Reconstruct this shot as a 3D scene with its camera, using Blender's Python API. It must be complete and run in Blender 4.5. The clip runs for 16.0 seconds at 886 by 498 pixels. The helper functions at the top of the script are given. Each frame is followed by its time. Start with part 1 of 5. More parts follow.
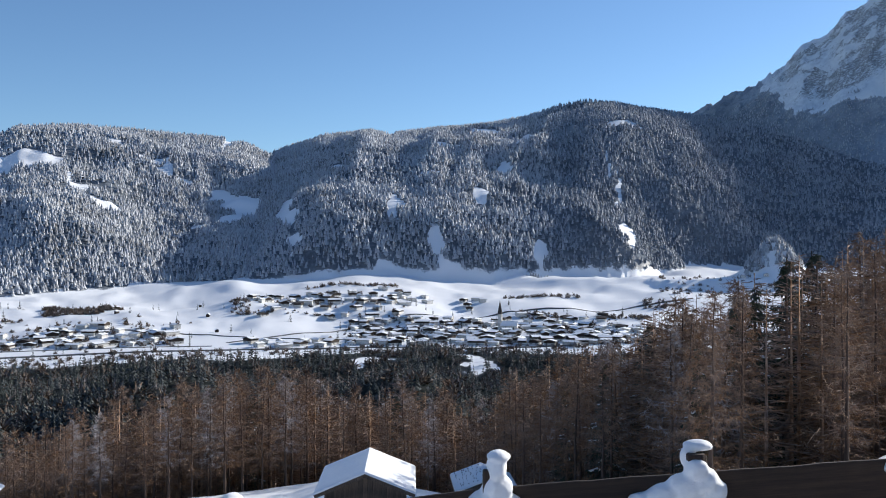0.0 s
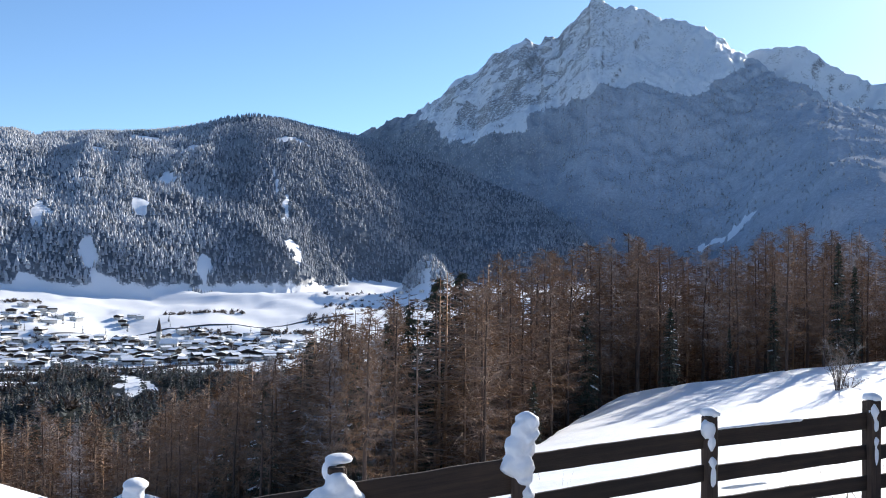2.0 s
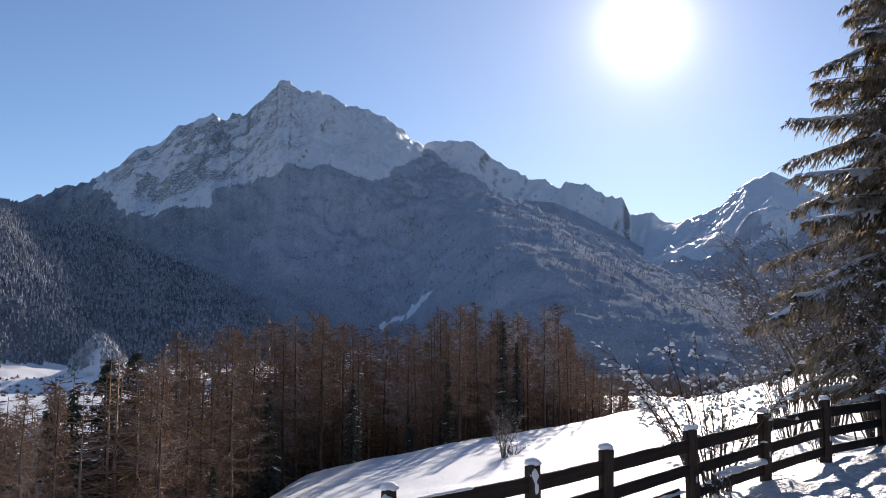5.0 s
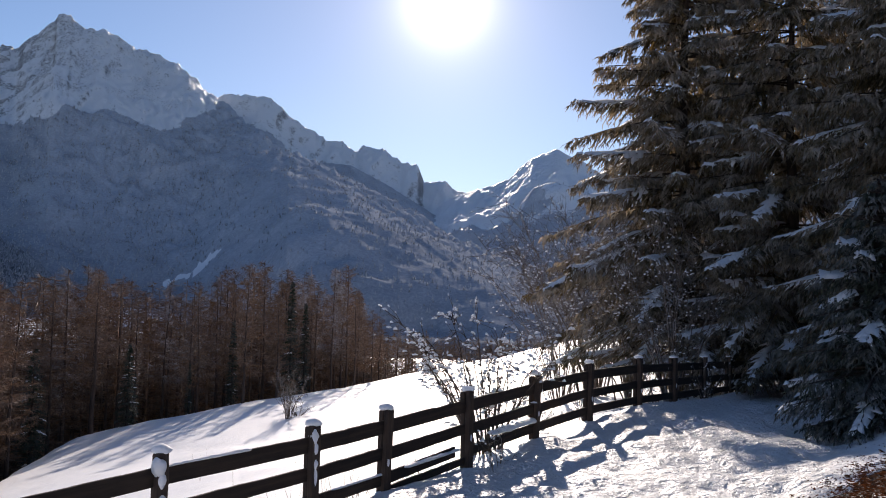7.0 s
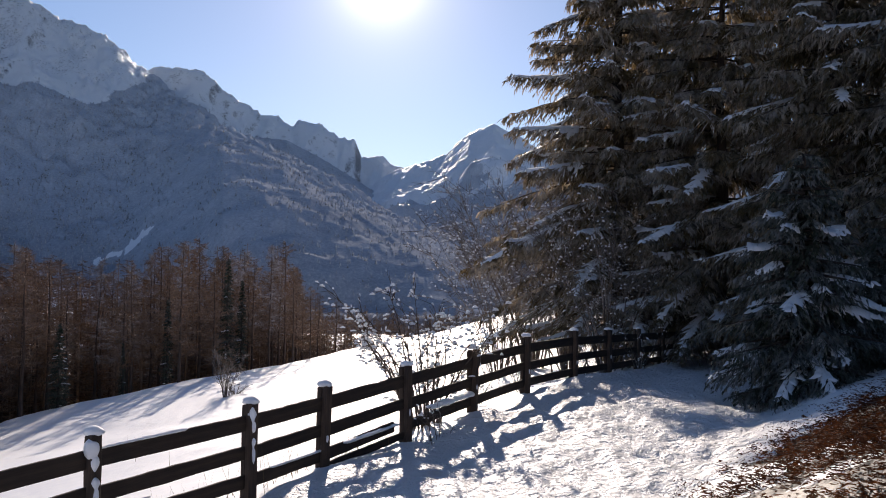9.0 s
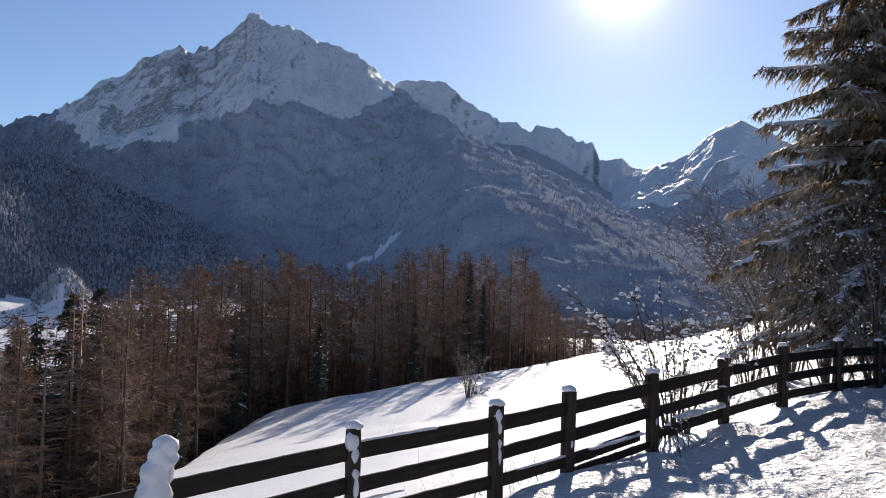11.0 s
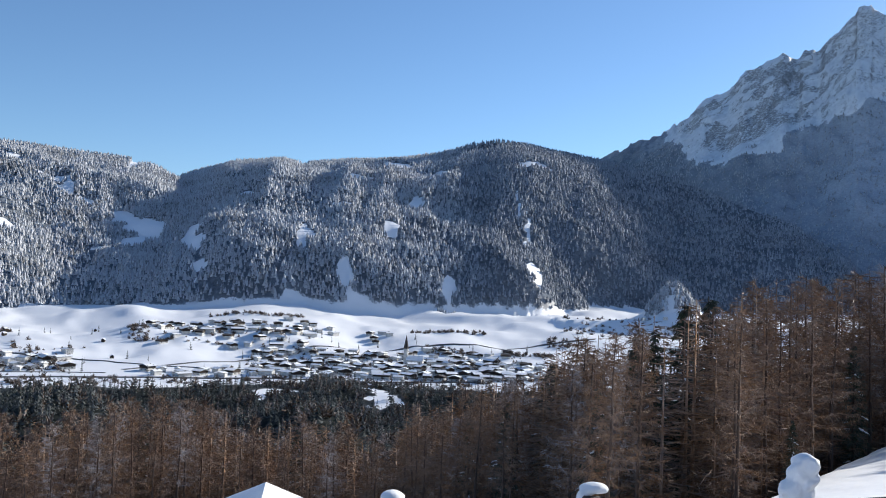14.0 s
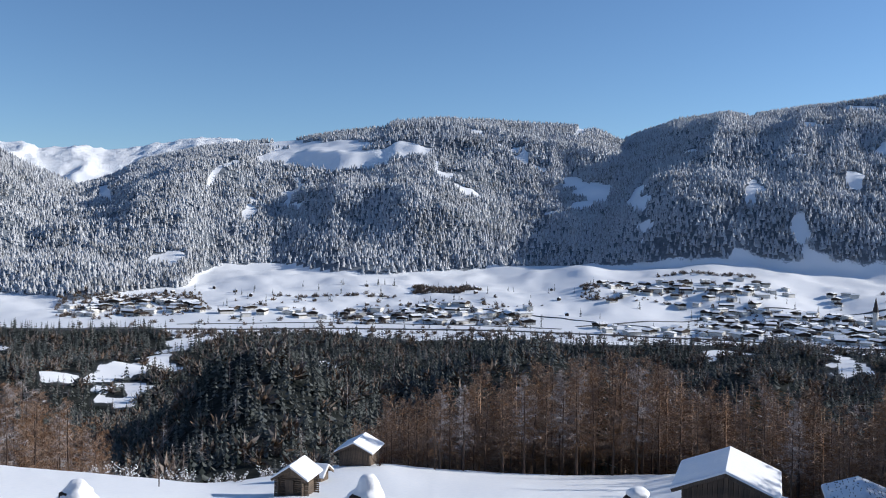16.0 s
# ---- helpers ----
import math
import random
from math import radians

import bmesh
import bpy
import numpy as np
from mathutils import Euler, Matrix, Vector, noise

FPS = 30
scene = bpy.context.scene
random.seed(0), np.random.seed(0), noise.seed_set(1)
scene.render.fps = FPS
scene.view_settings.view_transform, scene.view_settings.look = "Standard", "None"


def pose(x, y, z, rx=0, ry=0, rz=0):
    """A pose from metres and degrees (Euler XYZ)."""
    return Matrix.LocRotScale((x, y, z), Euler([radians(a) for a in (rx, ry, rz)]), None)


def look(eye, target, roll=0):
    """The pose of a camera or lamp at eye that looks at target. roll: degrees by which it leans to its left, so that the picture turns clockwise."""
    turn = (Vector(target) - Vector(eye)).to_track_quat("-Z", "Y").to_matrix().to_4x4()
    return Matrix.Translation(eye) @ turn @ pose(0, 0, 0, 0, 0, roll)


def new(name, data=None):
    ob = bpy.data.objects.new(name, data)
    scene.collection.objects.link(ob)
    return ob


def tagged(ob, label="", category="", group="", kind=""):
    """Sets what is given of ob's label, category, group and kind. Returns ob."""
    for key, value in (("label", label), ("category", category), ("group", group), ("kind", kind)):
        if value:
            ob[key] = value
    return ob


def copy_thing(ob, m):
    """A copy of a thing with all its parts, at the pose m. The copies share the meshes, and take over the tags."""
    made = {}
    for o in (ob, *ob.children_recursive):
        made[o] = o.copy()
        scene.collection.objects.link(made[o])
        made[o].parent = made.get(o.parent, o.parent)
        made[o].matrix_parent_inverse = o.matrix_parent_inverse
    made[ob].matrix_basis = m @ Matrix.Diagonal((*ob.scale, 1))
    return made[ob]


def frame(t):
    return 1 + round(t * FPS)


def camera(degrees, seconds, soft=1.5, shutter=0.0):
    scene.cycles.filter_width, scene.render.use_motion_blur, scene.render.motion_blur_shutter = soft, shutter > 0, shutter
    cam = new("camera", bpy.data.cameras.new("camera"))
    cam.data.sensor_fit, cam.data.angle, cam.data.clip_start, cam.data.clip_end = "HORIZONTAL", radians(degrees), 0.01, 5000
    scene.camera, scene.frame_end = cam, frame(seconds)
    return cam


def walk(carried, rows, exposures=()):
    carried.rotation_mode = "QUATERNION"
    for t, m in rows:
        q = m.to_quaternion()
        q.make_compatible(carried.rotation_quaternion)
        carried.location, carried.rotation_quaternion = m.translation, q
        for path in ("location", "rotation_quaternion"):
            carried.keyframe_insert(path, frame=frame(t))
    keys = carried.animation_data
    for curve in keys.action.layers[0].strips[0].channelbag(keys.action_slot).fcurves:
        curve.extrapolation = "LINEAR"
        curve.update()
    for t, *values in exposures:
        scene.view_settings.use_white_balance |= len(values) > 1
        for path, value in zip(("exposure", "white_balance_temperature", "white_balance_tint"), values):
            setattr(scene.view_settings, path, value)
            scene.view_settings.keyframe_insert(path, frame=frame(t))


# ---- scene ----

# ---- camera and walk: a hand-held turn on the spot, eye at the origin, ground 1.65 m below ----
cam = camera(54.30, 16.0, 1.0)
PATH = [
    (0, pose(-0.000, 0.000, -0.000, 90.00, 0.00, 0.00)),
    (0.5, pose(0.024, -0.045, 0.008, 90.64, -0.28, -5.77)),
    (1, pose(0.047, -0.064, 0.011, 90.80, -0.71, -10.66)),
    (1.5, pose(0.072, -0.087, 0.018, 90.71, -0.97, -14.99)),
    (2, pose(0.118, -0.108, 0.036, 91.20, -0.85, -21.88)),
    (2.5, pose(0.139, -0.070, 0.024, 92.19, -0.61, -25.74)),
    (3, pose(0.139, -0.085, 0.026, 94.11, -0.67, -28.21)),
    (3.5, pose(0.171, -0.062, 0.020, 95.85, -0.16, -32.16)),
    (4, pose(0.163, -0.052, 0.020, 96.58, -0.01, -36.17)),
    (6.5, pose(0.208, -0.061, 0.018, 94.94, -1.18, -52.17)),
    (7, pose(0.226, -0.064, 0.014, 94.29, -1.50, -56.32)),
    (7.5, pose(0.243, -0.068, 0.017, 93.43, -1.16, -60.18)),
    (8, pose(0.245, -0.080, 0.015, 92.95, -0.79, -63.66)),
    (10.5, pose(0.200, -0.040, 0.029, 92.51, -1.02, -48.73)),
    (11, pose(0.218, -0.004, 0.021, 92.71, -1.28, -44.67)),
    (11.5, pose(0.199, 0.018, 0.022, 92.87, -1.60, -40.16)),
    (12, pose(0.193, 0.037, 0.021, 93.01, -1.53, -34.61)),
    (12.5, pose(0.163, 0.045, 0.019, 92.97, -1.75, -27.67)),
    (13, pose(0.105, 0.037, 0.033, 92.81, -1.96, -16.40)),
    (13.5, pose(0.094, 0.070, 0.020, 92.84, -1.76, -11.90)),
    (14, pose(0.053, 0.150, -0.005, 92.36, -2.23, -6.04)),
    (14.5, pose(-0.028, 0.180, -0.015, 91.44, -1.86, 3.29)),
    (15, pose(-0.162, 0.090, 0.014, 90.40, -1.56, 11.39)),
    (15.5, pose(-0.293, 0.110, 0.000, 88.53, -1.14, 17.31)),
    (16, pose(-0.457, -0.010, 0.045, 88.91, -0.93, 22.91)),
]
EXPOSURES = [(0, 0.42, 6250, 9), (0.8, 0.6, 6280, 9), (1.5, 0.76, 6300, 9), (2.5, 0.76, 6320, 11), (3.5, 0.48, 6450, 12), (4.2, 0.26, 6600, 14), (7, 0.18, 6950, 18), (8, 0.18, 7100, 19), (11, 0.16, 6800, 16), (12.5, 0.42, 6450, 12), (13, 0.62, 6350, 9), (14, 0.5, 6250, 9), (14.5, 0.42, 6250, 9), (16, 0.2, 6080, 10)]
walk(cam, PATH, EXPOSURES)

# ---- sky and sun: low winter sun ahead to the right of the valley ----
SUN_AZ, SUN_EL = -56.0, 20.4


def polar(az, el, r):
    """Point at horizontal distance r in direction az (degrees, to the left of +y), at elevation el."""
    a = radians(az)
    return Vector((-math.sin(a) * r, math.cos(a) * r, r * math.tan(radians(el))))


SUN_DIR = polar(SUN_AZ, SUN_EL, 1.0).normalized()
world = bpy.data.worlds.new("world")
scene.world = world
world.use_nodes = True
wt = world.node_tree
wt.nodes.clear()
w_out = wt.nodes.new("ShaderNodeOutputWorld")
w_bg = wt.nodes.new("ShaderNodeBackground")
w_sky = wt.nodes.new("ShaderNodeTexSky")
w_sky.sky_type = "NISHITA"
w_sky.sun_disc = False
w_sky.sun_elevation = radians(SUN_EL)
w_sky.sun_rotation = radians(-SUN_AZ)
w_sky.altitude = 1100
w_sky.air_density, w_sky.dust_density, w_sky.ozone_density = 1.0, 0.2, 4.2
w_bg.inputs["Strength"].default_value = 0.105
wt.links.new(w_sky.outputs[0], w_bg.inputs["Color"])
# the bright aureole of thin haze round the sun
w_tc = wt.nodes.new("ShaderNodeTexCoord")
w_dot = wt.nodes.new("ShaderNodeVectorMath")
w_dot.operation = "DOT_PRODUCT"
w_dot.inputs[1].default_value = SUN_DIR
wt.links.new(w_tc.outputs["Generated"], w_dot.inputs[0])


def w_lobe(power, gain):
    m = wt.nodes.new("ShaderNodeMath")
    m.operation = "MAXIMUM"
    m.inputs[1].default_value = 0.0
    wt.links.new(w_dot.outputs["Value"], m.inputs[0])
    p = wt.nodes.new("ShaderNodeMath")
    p.operation = "POWER"
    p.inputs[1].default_value = power
    wt.links.new(m.outputs[0], p.inputs[0])
    g = wt.nodes.new("ShaderNodeMath")
    g.operation = "MULTIPLY"
    g.inputs[1].default_value = gain
    wt.links.new(p.outputs[0], g.inputs[0])
    return g


w_add = wt.nodes.new("ShaderNodeMath")
w_near = wt.nodes.new("ShaderNodeMath")
wt.links.new(w_lobe(1100, 0.85).outputs[0], w_near.inputs[0])
wt.links.new(w_lobe(230, 0.24).outputs[0], w_near.inputs[1])
wt.links.new(w_near.outputs[0], w_add.inputs[0])
wt.links.new(w_lobe(16, 0.075).outputs[0], w_add.inputs[1])
w_glow = wt.nodes.new("ShaderNodeBackground")
w_glow.inputs["Color"].default_value = (1.0, 0.94, 0.9, 1)
wt.links.new(w_add.outputs[0], w_glow.inputs["Strength"])
w_sum = wt.nodes.new("ShaderNodeAddShader")
wt.links.new(w_bg.outputs[0], w_sum.inputs[0])
wt.links.new(w_glow.outputs[0], w_sum.inputs[1])
wt.links.new(w_sum.outputs[0], w_out.inputs["Surface"])

sun = new("sun", bpy.data.lights.new("sun", "SUN"))
sun.data.energy = 5.0
sun.data.angle = radians(0.6)
sun.data.color = (1.0, 0.93, 0.83)
sun.matrix_world = look(polar(SUN_AZ, SUN_EL + 0.8, 100.0), (0, 0, 0))


# ---- materials ----
def material(name):
    m = bpy.data.materials.new(name)
    m.use_nodes = True
    nt = m.node_tree
    return m, nt, nt.nodes["Principled BSDF"]


def nnoise(nt, scale, detail=4.0, rough=0.55, coord="Object", stretch=None):
    tc = nt.nodes.new("ShaderNodeTexCoord")
    n = nt.nodes.new("ShaderNodeTexNoise")
    n.inputs["Scale"].default_value = scale
    n.inputs["Detail"].default_value = detail
    n.inputs["Roughness"].default_value = rough
    src = tc.outputs[coord]
    if stretch:
        mp = nt.nodes.new("ShaderNodeMapping")
        mp.inputs["Scale"].default_value = stretch
        nt.links.new(src, mp.inputs["Vector"])
        src = mp.outputs[0]
    nt.links.new(src, n.inputs["Vector"])
    return n.outputs["Fac"]


def nramp(nt, fac, stops):
    r = nt.nodes.new("ShaderNodeValToRGB")
    els = r.color_ramp.elements
    els[0].position, els[0].color = stops[0][0], (*stops[0][1], 1)
    els[len(els) - 1].position, els[len(els) - 1].color = stops[-1][0], (*stops[-1][1], 1)
    for p, c in stops[1:-1]:
        els.new(p).color = (*c, 1)
    nt.links.new(fac, r.inputs[0])
    return r.outputs[0]


def nmix(nt, fac, a, b, mode="MIX"):
    m = nt.nodes.new("ShaderNodeMix")
    m.data_type = "RGBA"
    m.blend_type = mode
    for sock, v in ((m.inputs[0], fac), (m.inputs[6], a), (m.inputs[7], b)):
        if isinstance(v, (int, float)):
            sock.default_value = v
        elif isinstance(v, tuple):
            sock.default_value = (*v, 1)
        else:
            nt.links.new(v, sock)
    return m.outputs[2]


def nmath(nt, op, a, b=0.0, clamp=False):
    m = nt.nodes.new("ShaderNodeMath")
    m.operation = op
    m.use_clamp = clamp
    for sock, v in ((m.inputs[0], a), (m.inputs[1], b)):
        if isinstance(v, (int, float)):
            sock.default_value = v
        else:
            nt.links.new(v, sock)
    return m.outputs[0]


def nbump(nt, bsdf, height, strength=0.3, distance=0.02):
    b = nt.nodes.new("ShaderNodeBump")
    b.inputs["Strength"].default_value = strength
    b.inputs["Distance"].default_value = distance
    nt.links.new(height, b.inputs["Height"])
    nt.links.new(b.outputs[0], bsdf.inputs["Normal"])


def normal_z(nt):
    g = nt.nodes.new("ShaderNodeNewGeometry")
    s = nt.nodes.new("ShaderNodeSeparateXYZ")
    nt.links.new(g.outputs["Normal"], s.inputs[0])
    return s.outputs["Z"]


def attr(nt, name):
    a = nt.nodes.new("ShaderNodeAttribute")
    a.attribute_name = name
    return a.outputs["Fac"]


def snow_material(name="snow", fine=60.0, lumps=6.0, bump=0.35, dist=0.015):
    m, nt, b = material(name)
    n1 = nnoise(nt, lumps, 5)
    n2 = nnoise(nt, fine, 3)
    c = nramp(nt, n1, [(0.3, (0.80, 0.82, 0.85)), (0.7, (0.88, 0.885, 0.89))])
    nt.links.new(c, b.inputs["Base Color"])
    b.inputs["Roughness"].default_value = 0.72
    b.inputs["Specular IOR Level"].default_value = 0.25
    nbump(nt, b, nmath(nt, "ADD", n1, nmath(nt, "MULTIPLY", n2, 0.35)), bump, dist)
    return m


def wood_material(name, dark, light, scale=6.0, along=(1, 1, 0.06), rough=0.85, bump=0.5):
    m, nt, b = material(name)
    g = nnoise(nt, scale * 5, 6, 0.7, "Object", along)
    s = nnoise(nt, scale * 0.35, 3, 0.5)
    c = nramp(nt, g, [(0.3, dark), (0.72, light)])
    info = nt.nodes.new("ShaderNodeObjectInfo")
    vary = nramp(nt, info.outputs["Random"], [(0.0, (0.7, 0.7, 0.7)), (1.0, (1.15, 1.1, 1.05))])
    c = nmix(nt, 1.0, c, vary, "MULTIPLY")
    stain = nramp(nt, s, [(0.35, (0.6, 0.6, 0.62)), (0.65, (1, 1, 1))])
    c = nmix(nt, 1.0, c, stain, "MULTIPLY")
    nt.links.new(c, b.inputs["Base Color"])
    b.inputs["Roughness"].default_value = rough
    nbump(nt, b, g, bump, 0.01)
    return m


def leaf_material(name, dark, light, frost=0.0, frost_scale=0.5, island=True, trans=0.0):
    """Twigs, needles or leaves, with rime or snow on what faces up."""
    m, nt, b = material(name)
    n = nnoise(nt, 3.0, 3)
    c = nramp(nt, n, [(0.3, dark), (0.7, light)])
    if island:
        g = nt.nodes.new("ShaderNodeNewGeometry")
        v = nramp(nt, g.outputs["Random Per Island"], [(0.0, (0.6, 0.6, 0.6)), (1.0, (1.35, 1.3, 1.2))])
        c = nmix(nt, 1.0, c, v, "MULTIPLY")
    if frost:
        f = nnoise(nt, frost_scale, 4, 0.65)
        fac = nmath(nt, "MULTIPLY", nramp(nt, f, [(0.42, (0, 0, 0)), (0.62, (1, 1, 1))]), frost, True)
        c = nmix(nt, fac, c, (0.74, 0.76, 0.79))
    nt.links.new(c, b.inputs["Base Color"])
    b.inputs["Roughness"].default_value = 0.8
    b.inputs["Specular IOR Level"].default_value = 0.2
    if trans:
        tl = nt.nodes.new("ShaderNodeBsdfTranslucent")
        nt.links.new(nmix(nt, 1.0, c, (1.5, 1.15, 0.7), "MULTIPLY"), tl.inputs["Color"])
        mx = nt.nodes.new("ShaderNodeMixShader")
        mx.inputs[0].default_value = trans
        nt.links.new(b.outputs[0], mx.inputs[1])
        nt.links.new(tl.outputs[0], mx.inputs[2])
        nt.links.new(mx.outputs[0], nt.nodes["Material Output"].inputs["Surface"])
    return m


SNOW = snow_material()
SNOW_CAP = snow_material("packed_snow", 40, 9, 0.5, 0.02)
POST_WOOD = wood_material("weathered_post_wood", (0.035, 0.022, 0.016), (0.13, 0.085, 0.06))
RAIL_WOOD = wood_material("dark_rail_wood", (0.018, 0.012, 0.009), (0.07, 0.045, 0.03), 6.0, (0.05, 1, 1))
HUT_WOOD = wood_material("sun_greyed_larch_boards", (0.06, 0.045, 0.034), (0.24, 0.18, 0.13), 5.0)
LOG_WOOD = wood_material("grey_log_wood", (0.07, 0.055, 0.042), (0.26, 0.2, 0.15), 5.0, (0.08, 1, 1))
HUT_DARK = wood_material("dark_roof_boards", (0.03, 0.022, 0.018), (0.1, 0.075, 0.055), 5.0)
BARK = wood_material("larch_bark", (0.05, 0.032, 0.024), (0.19, 0.125, 0.09), 2.0, (1, 1, 0.15))
BARK_DARK = wood_material("spruce_bark", (0.03, 0.02, 0.016), (0.1, 0.068, 0.05), 2.0, (1, 1, 0.15))
LARCH = leaf_material("bare_larch_twigs", (0.095, 0.054, 0.03), (0.30, 0.175, 0.097), 0.15, 0.5)
LARCH_RIMED = leaf_material("rimed_larch_twigs", (0.09, 0.05, 0.03), (0.22, 0.13, 0.08), 0.55, 0.5)
SPRUCE = leaf_material("spruce_needles", (0.010, 0.020, 0.010), (0.035, 0.055, 0.024), 0.12, 0.8)
SPRUCE_SNOWY = leaf_material("snow_dusted_spruce_needles", (0.014, 0.026, 0.014), (0.04, 0.06, 0.032), 0.55, 0.12)


def terrain_material():
    """Snow, with bare rock on the crags and brush under the woods; shade and haze are put into the wood floor's colour.
    """
    m, nt, b = material("snowy_ground")
    near = nnoise(nt, 3.0, 6, 0.6)
    fine = nnoise(nt, 40.0, 3, 0.6)
    big = nnoise(nt, 0.012, 8, 0.62)
    mid = nnoise(nt, 0.10, 8, 0.72)
    snow = nramp(nt, near, [(0.3, (0.80, 0.82, 0.85)), (0.7, (0.88, 0.885, 0.89))])
    rock = nramp(nt, mid, [(0.3, (0.15, 0.15, 0.155)), (0.7, (0.36, 0.355, 0.35))])
    nz = normal_z(nt)
    steep = nmath(nt, "ADD", nz, nmath(nt, "MULTIPLY", nmath(nt, "SUBTRACT", mid, 0.5), 0.8))
    crag = nmath(nt, "MULTIPLY", nramp(nt, steep, [(0.40, (1, 1, 1)), (0.58, (0, 0, 0))]), attr(nt, "rock"), True)
    bare = nramp(nt, nmath(nt, "ADD", attr(nt, "crag"), nmath(nt, "MULTIPLY", nmath(nt, "SUBTRACT", mid, 0.5), 2.4)), [(0.56, (0, 0, 0)), (0.82, (1, 1, 1))])
    crag = nmath(nt, "MAXIMUM", crag, bare)
    c = nmix(nt, crag, snow, rock)
    brush = nnoise(nt, 0.11, 7, 0.75)
    # the wood floor leans blue: the blue of shade is put into its colour
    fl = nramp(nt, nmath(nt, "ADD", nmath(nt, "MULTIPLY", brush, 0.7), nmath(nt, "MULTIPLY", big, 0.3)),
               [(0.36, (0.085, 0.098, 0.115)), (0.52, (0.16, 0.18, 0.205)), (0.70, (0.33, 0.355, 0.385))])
    # rime made paler and bluer, to stand in for haze over far slopes
    hazed_rime = nramp(nt, nmath(nt, "ADD", nmath(nt, "MULTIPLY", brush, 0.65), nmath(nt, "MULTIPLY", big, 0.35)),
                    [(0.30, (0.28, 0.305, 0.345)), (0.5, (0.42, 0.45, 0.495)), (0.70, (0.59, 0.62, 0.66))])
    fl = nmix(nt, attr(nt, "rime"), fl, hazed_rime)
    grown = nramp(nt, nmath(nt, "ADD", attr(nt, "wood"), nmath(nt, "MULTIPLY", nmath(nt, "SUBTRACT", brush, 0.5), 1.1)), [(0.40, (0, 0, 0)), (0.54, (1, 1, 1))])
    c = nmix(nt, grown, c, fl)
    # near-black: the shade between the trees is put into the forest floor's colour
    shaded_duff = nramp(nt, brush, [(0.38, (0.014, 0.017, 0.016)), (0.62, (0.04, 0.042, 0.04)), (0.76, (0.4, 0.41, 0.43))])
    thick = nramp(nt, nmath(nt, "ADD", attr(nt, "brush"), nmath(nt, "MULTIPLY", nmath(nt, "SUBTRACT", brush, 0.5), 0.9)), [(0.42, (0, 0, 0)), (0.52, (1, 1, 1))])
    c = nmix(nt, thick, c, shaded_duff)
    soil = nramp(nt, nnoise(nt, 9.0, 6, 0.7), [(0.40, (0.008, 0.005, 0.004)), (0.60, (0.028, 0.014, 0.008)), (0.76, (0.06, 0.03, 0.016)), (0.90, (0.6, 0.62, 0.64))])
    strewn = nramp(nt, nmath(nt, "ADD", attr(nt, "litter"), nmath(nt, "MULTIPLY", nmath(nt, "SUBTRACT", near, 0.5), 1.2)), [(0.42, (0, 0, 0)), (0.5, (1, 1, 1))])
    c = nmix(nt, strewn, c, soil)
    nt.links.new(c, b.inputs["Base Color"])
    b.inputs["Roughness"].default_value = 0.55
    nt.links.new(nmath(nt, "MULTIPLY", nmath(nt, "SUBTRACT", 1.0, attr(nt, "wood"), True), 0.45), b.inputs["Specular IOR Level"])
    lumps = nmath(nt, "ADD", nramp(nt, nnoise(nt, 6.0, 3, 0.5), [(0.43, (0, 0, 0)), (0.57, (1, 1, 1))]), nmath(nt, "MULTIPLY", nramp(nt, nnoise(nt, 17.0, 4, 0.6), [(0.44, (0, 0, 0)), (0.56, (1, 1, 1))]), 0.55))
    soft = nmath(nt, "ADD", nmath(nt, "MULTIPLY", near, 0.03), nmath(nt, "MULTIPLY", fine, 0.008))
    trod = nmath(nt, "MULTIPLY", nmath(nt, "MULTIPLY", lumps, attr(nt, "trod")), 0.13)
    crags = nmath(nt, "MULTIPLY", nmath(nt, "MULTIPLY", mid, attr(nt, "rock")), 16.0)
    nbump(nt, b, nmath(nt, "ADD", nmath(nt, "ADD", soft, trod), crags), 0.7, 1.0)
    return m


GROUND = terrain_material()


# ---- terrain: one sheet from the path to the peaks ----
def _hash(ix, iy, seed):
    h = (ix.astype(np.int64) * 374761393 + iy.astype(np.int64) * 668265263 + seed * 1442695041) & 0x7FFFFFFF
    h = ((h ^ (h >> 13)) * 1274126177) & 0x7FFFFFFF
    return ((h ^ (h >> 16)) & 0xFFFF) / 65535.0


def vnoise(x, y, seed=0):
    """Smooth lattice noise in -1..1."""
    ix, iy = np.floor(x), np.floor(y)
    fx, fy = x - ix, y - iy
    fx, fy = fx * fx * fx * (fx * (fx * 6 - 15) + 10), fy * fy * fy * (fy * (fy * 6 - 15) + 10)
    a, b = _hash(ix, iy, seed), _hash(ix + 1, iy, seed)
    c, d = _hash(ix, iy + 1, seed), _hash(ix + 1, iy + 1, seed)
    return 2 * ((a + (b - a) * fx) * (1 - fy) + (c + (d - c) * fx) * fy) - 1


def fbm(x, y, size, octaves=5, seed=0, gain=0.5):
    x, y = x / size, y / size
    s, amp, tot = 0.0, 1.0, 0.0
    for o in range(octaves):
        s = s + amp * vnoise(x + 17.3 * o, y - 9.1 * o, seed + o)
        tot += amp
        amp *= gain
        x, y = x * 2.03, y * 2.03
    return s / tot


def ridged(x, y, size, octaves=5, seed=0, gain=0.55):
    x, y = x / size, y / size
    s, amp, tot = 0.0, 1.0, 0.0
    for o in range(octaves):
        s = s + amp * (1 - 2 * np.abs(vnoise(x + 5.7 * o, y + 3.3 * o, seed + o)))
        tot += amp
        amp *= gain
        x, y = x * 2.07, y * 2.07
    return s / tot


def smooth(v, a, b):
    t = np.clip((v - a) / (b - a), 0, 1)
    return t * t * (3 - 2 * t)


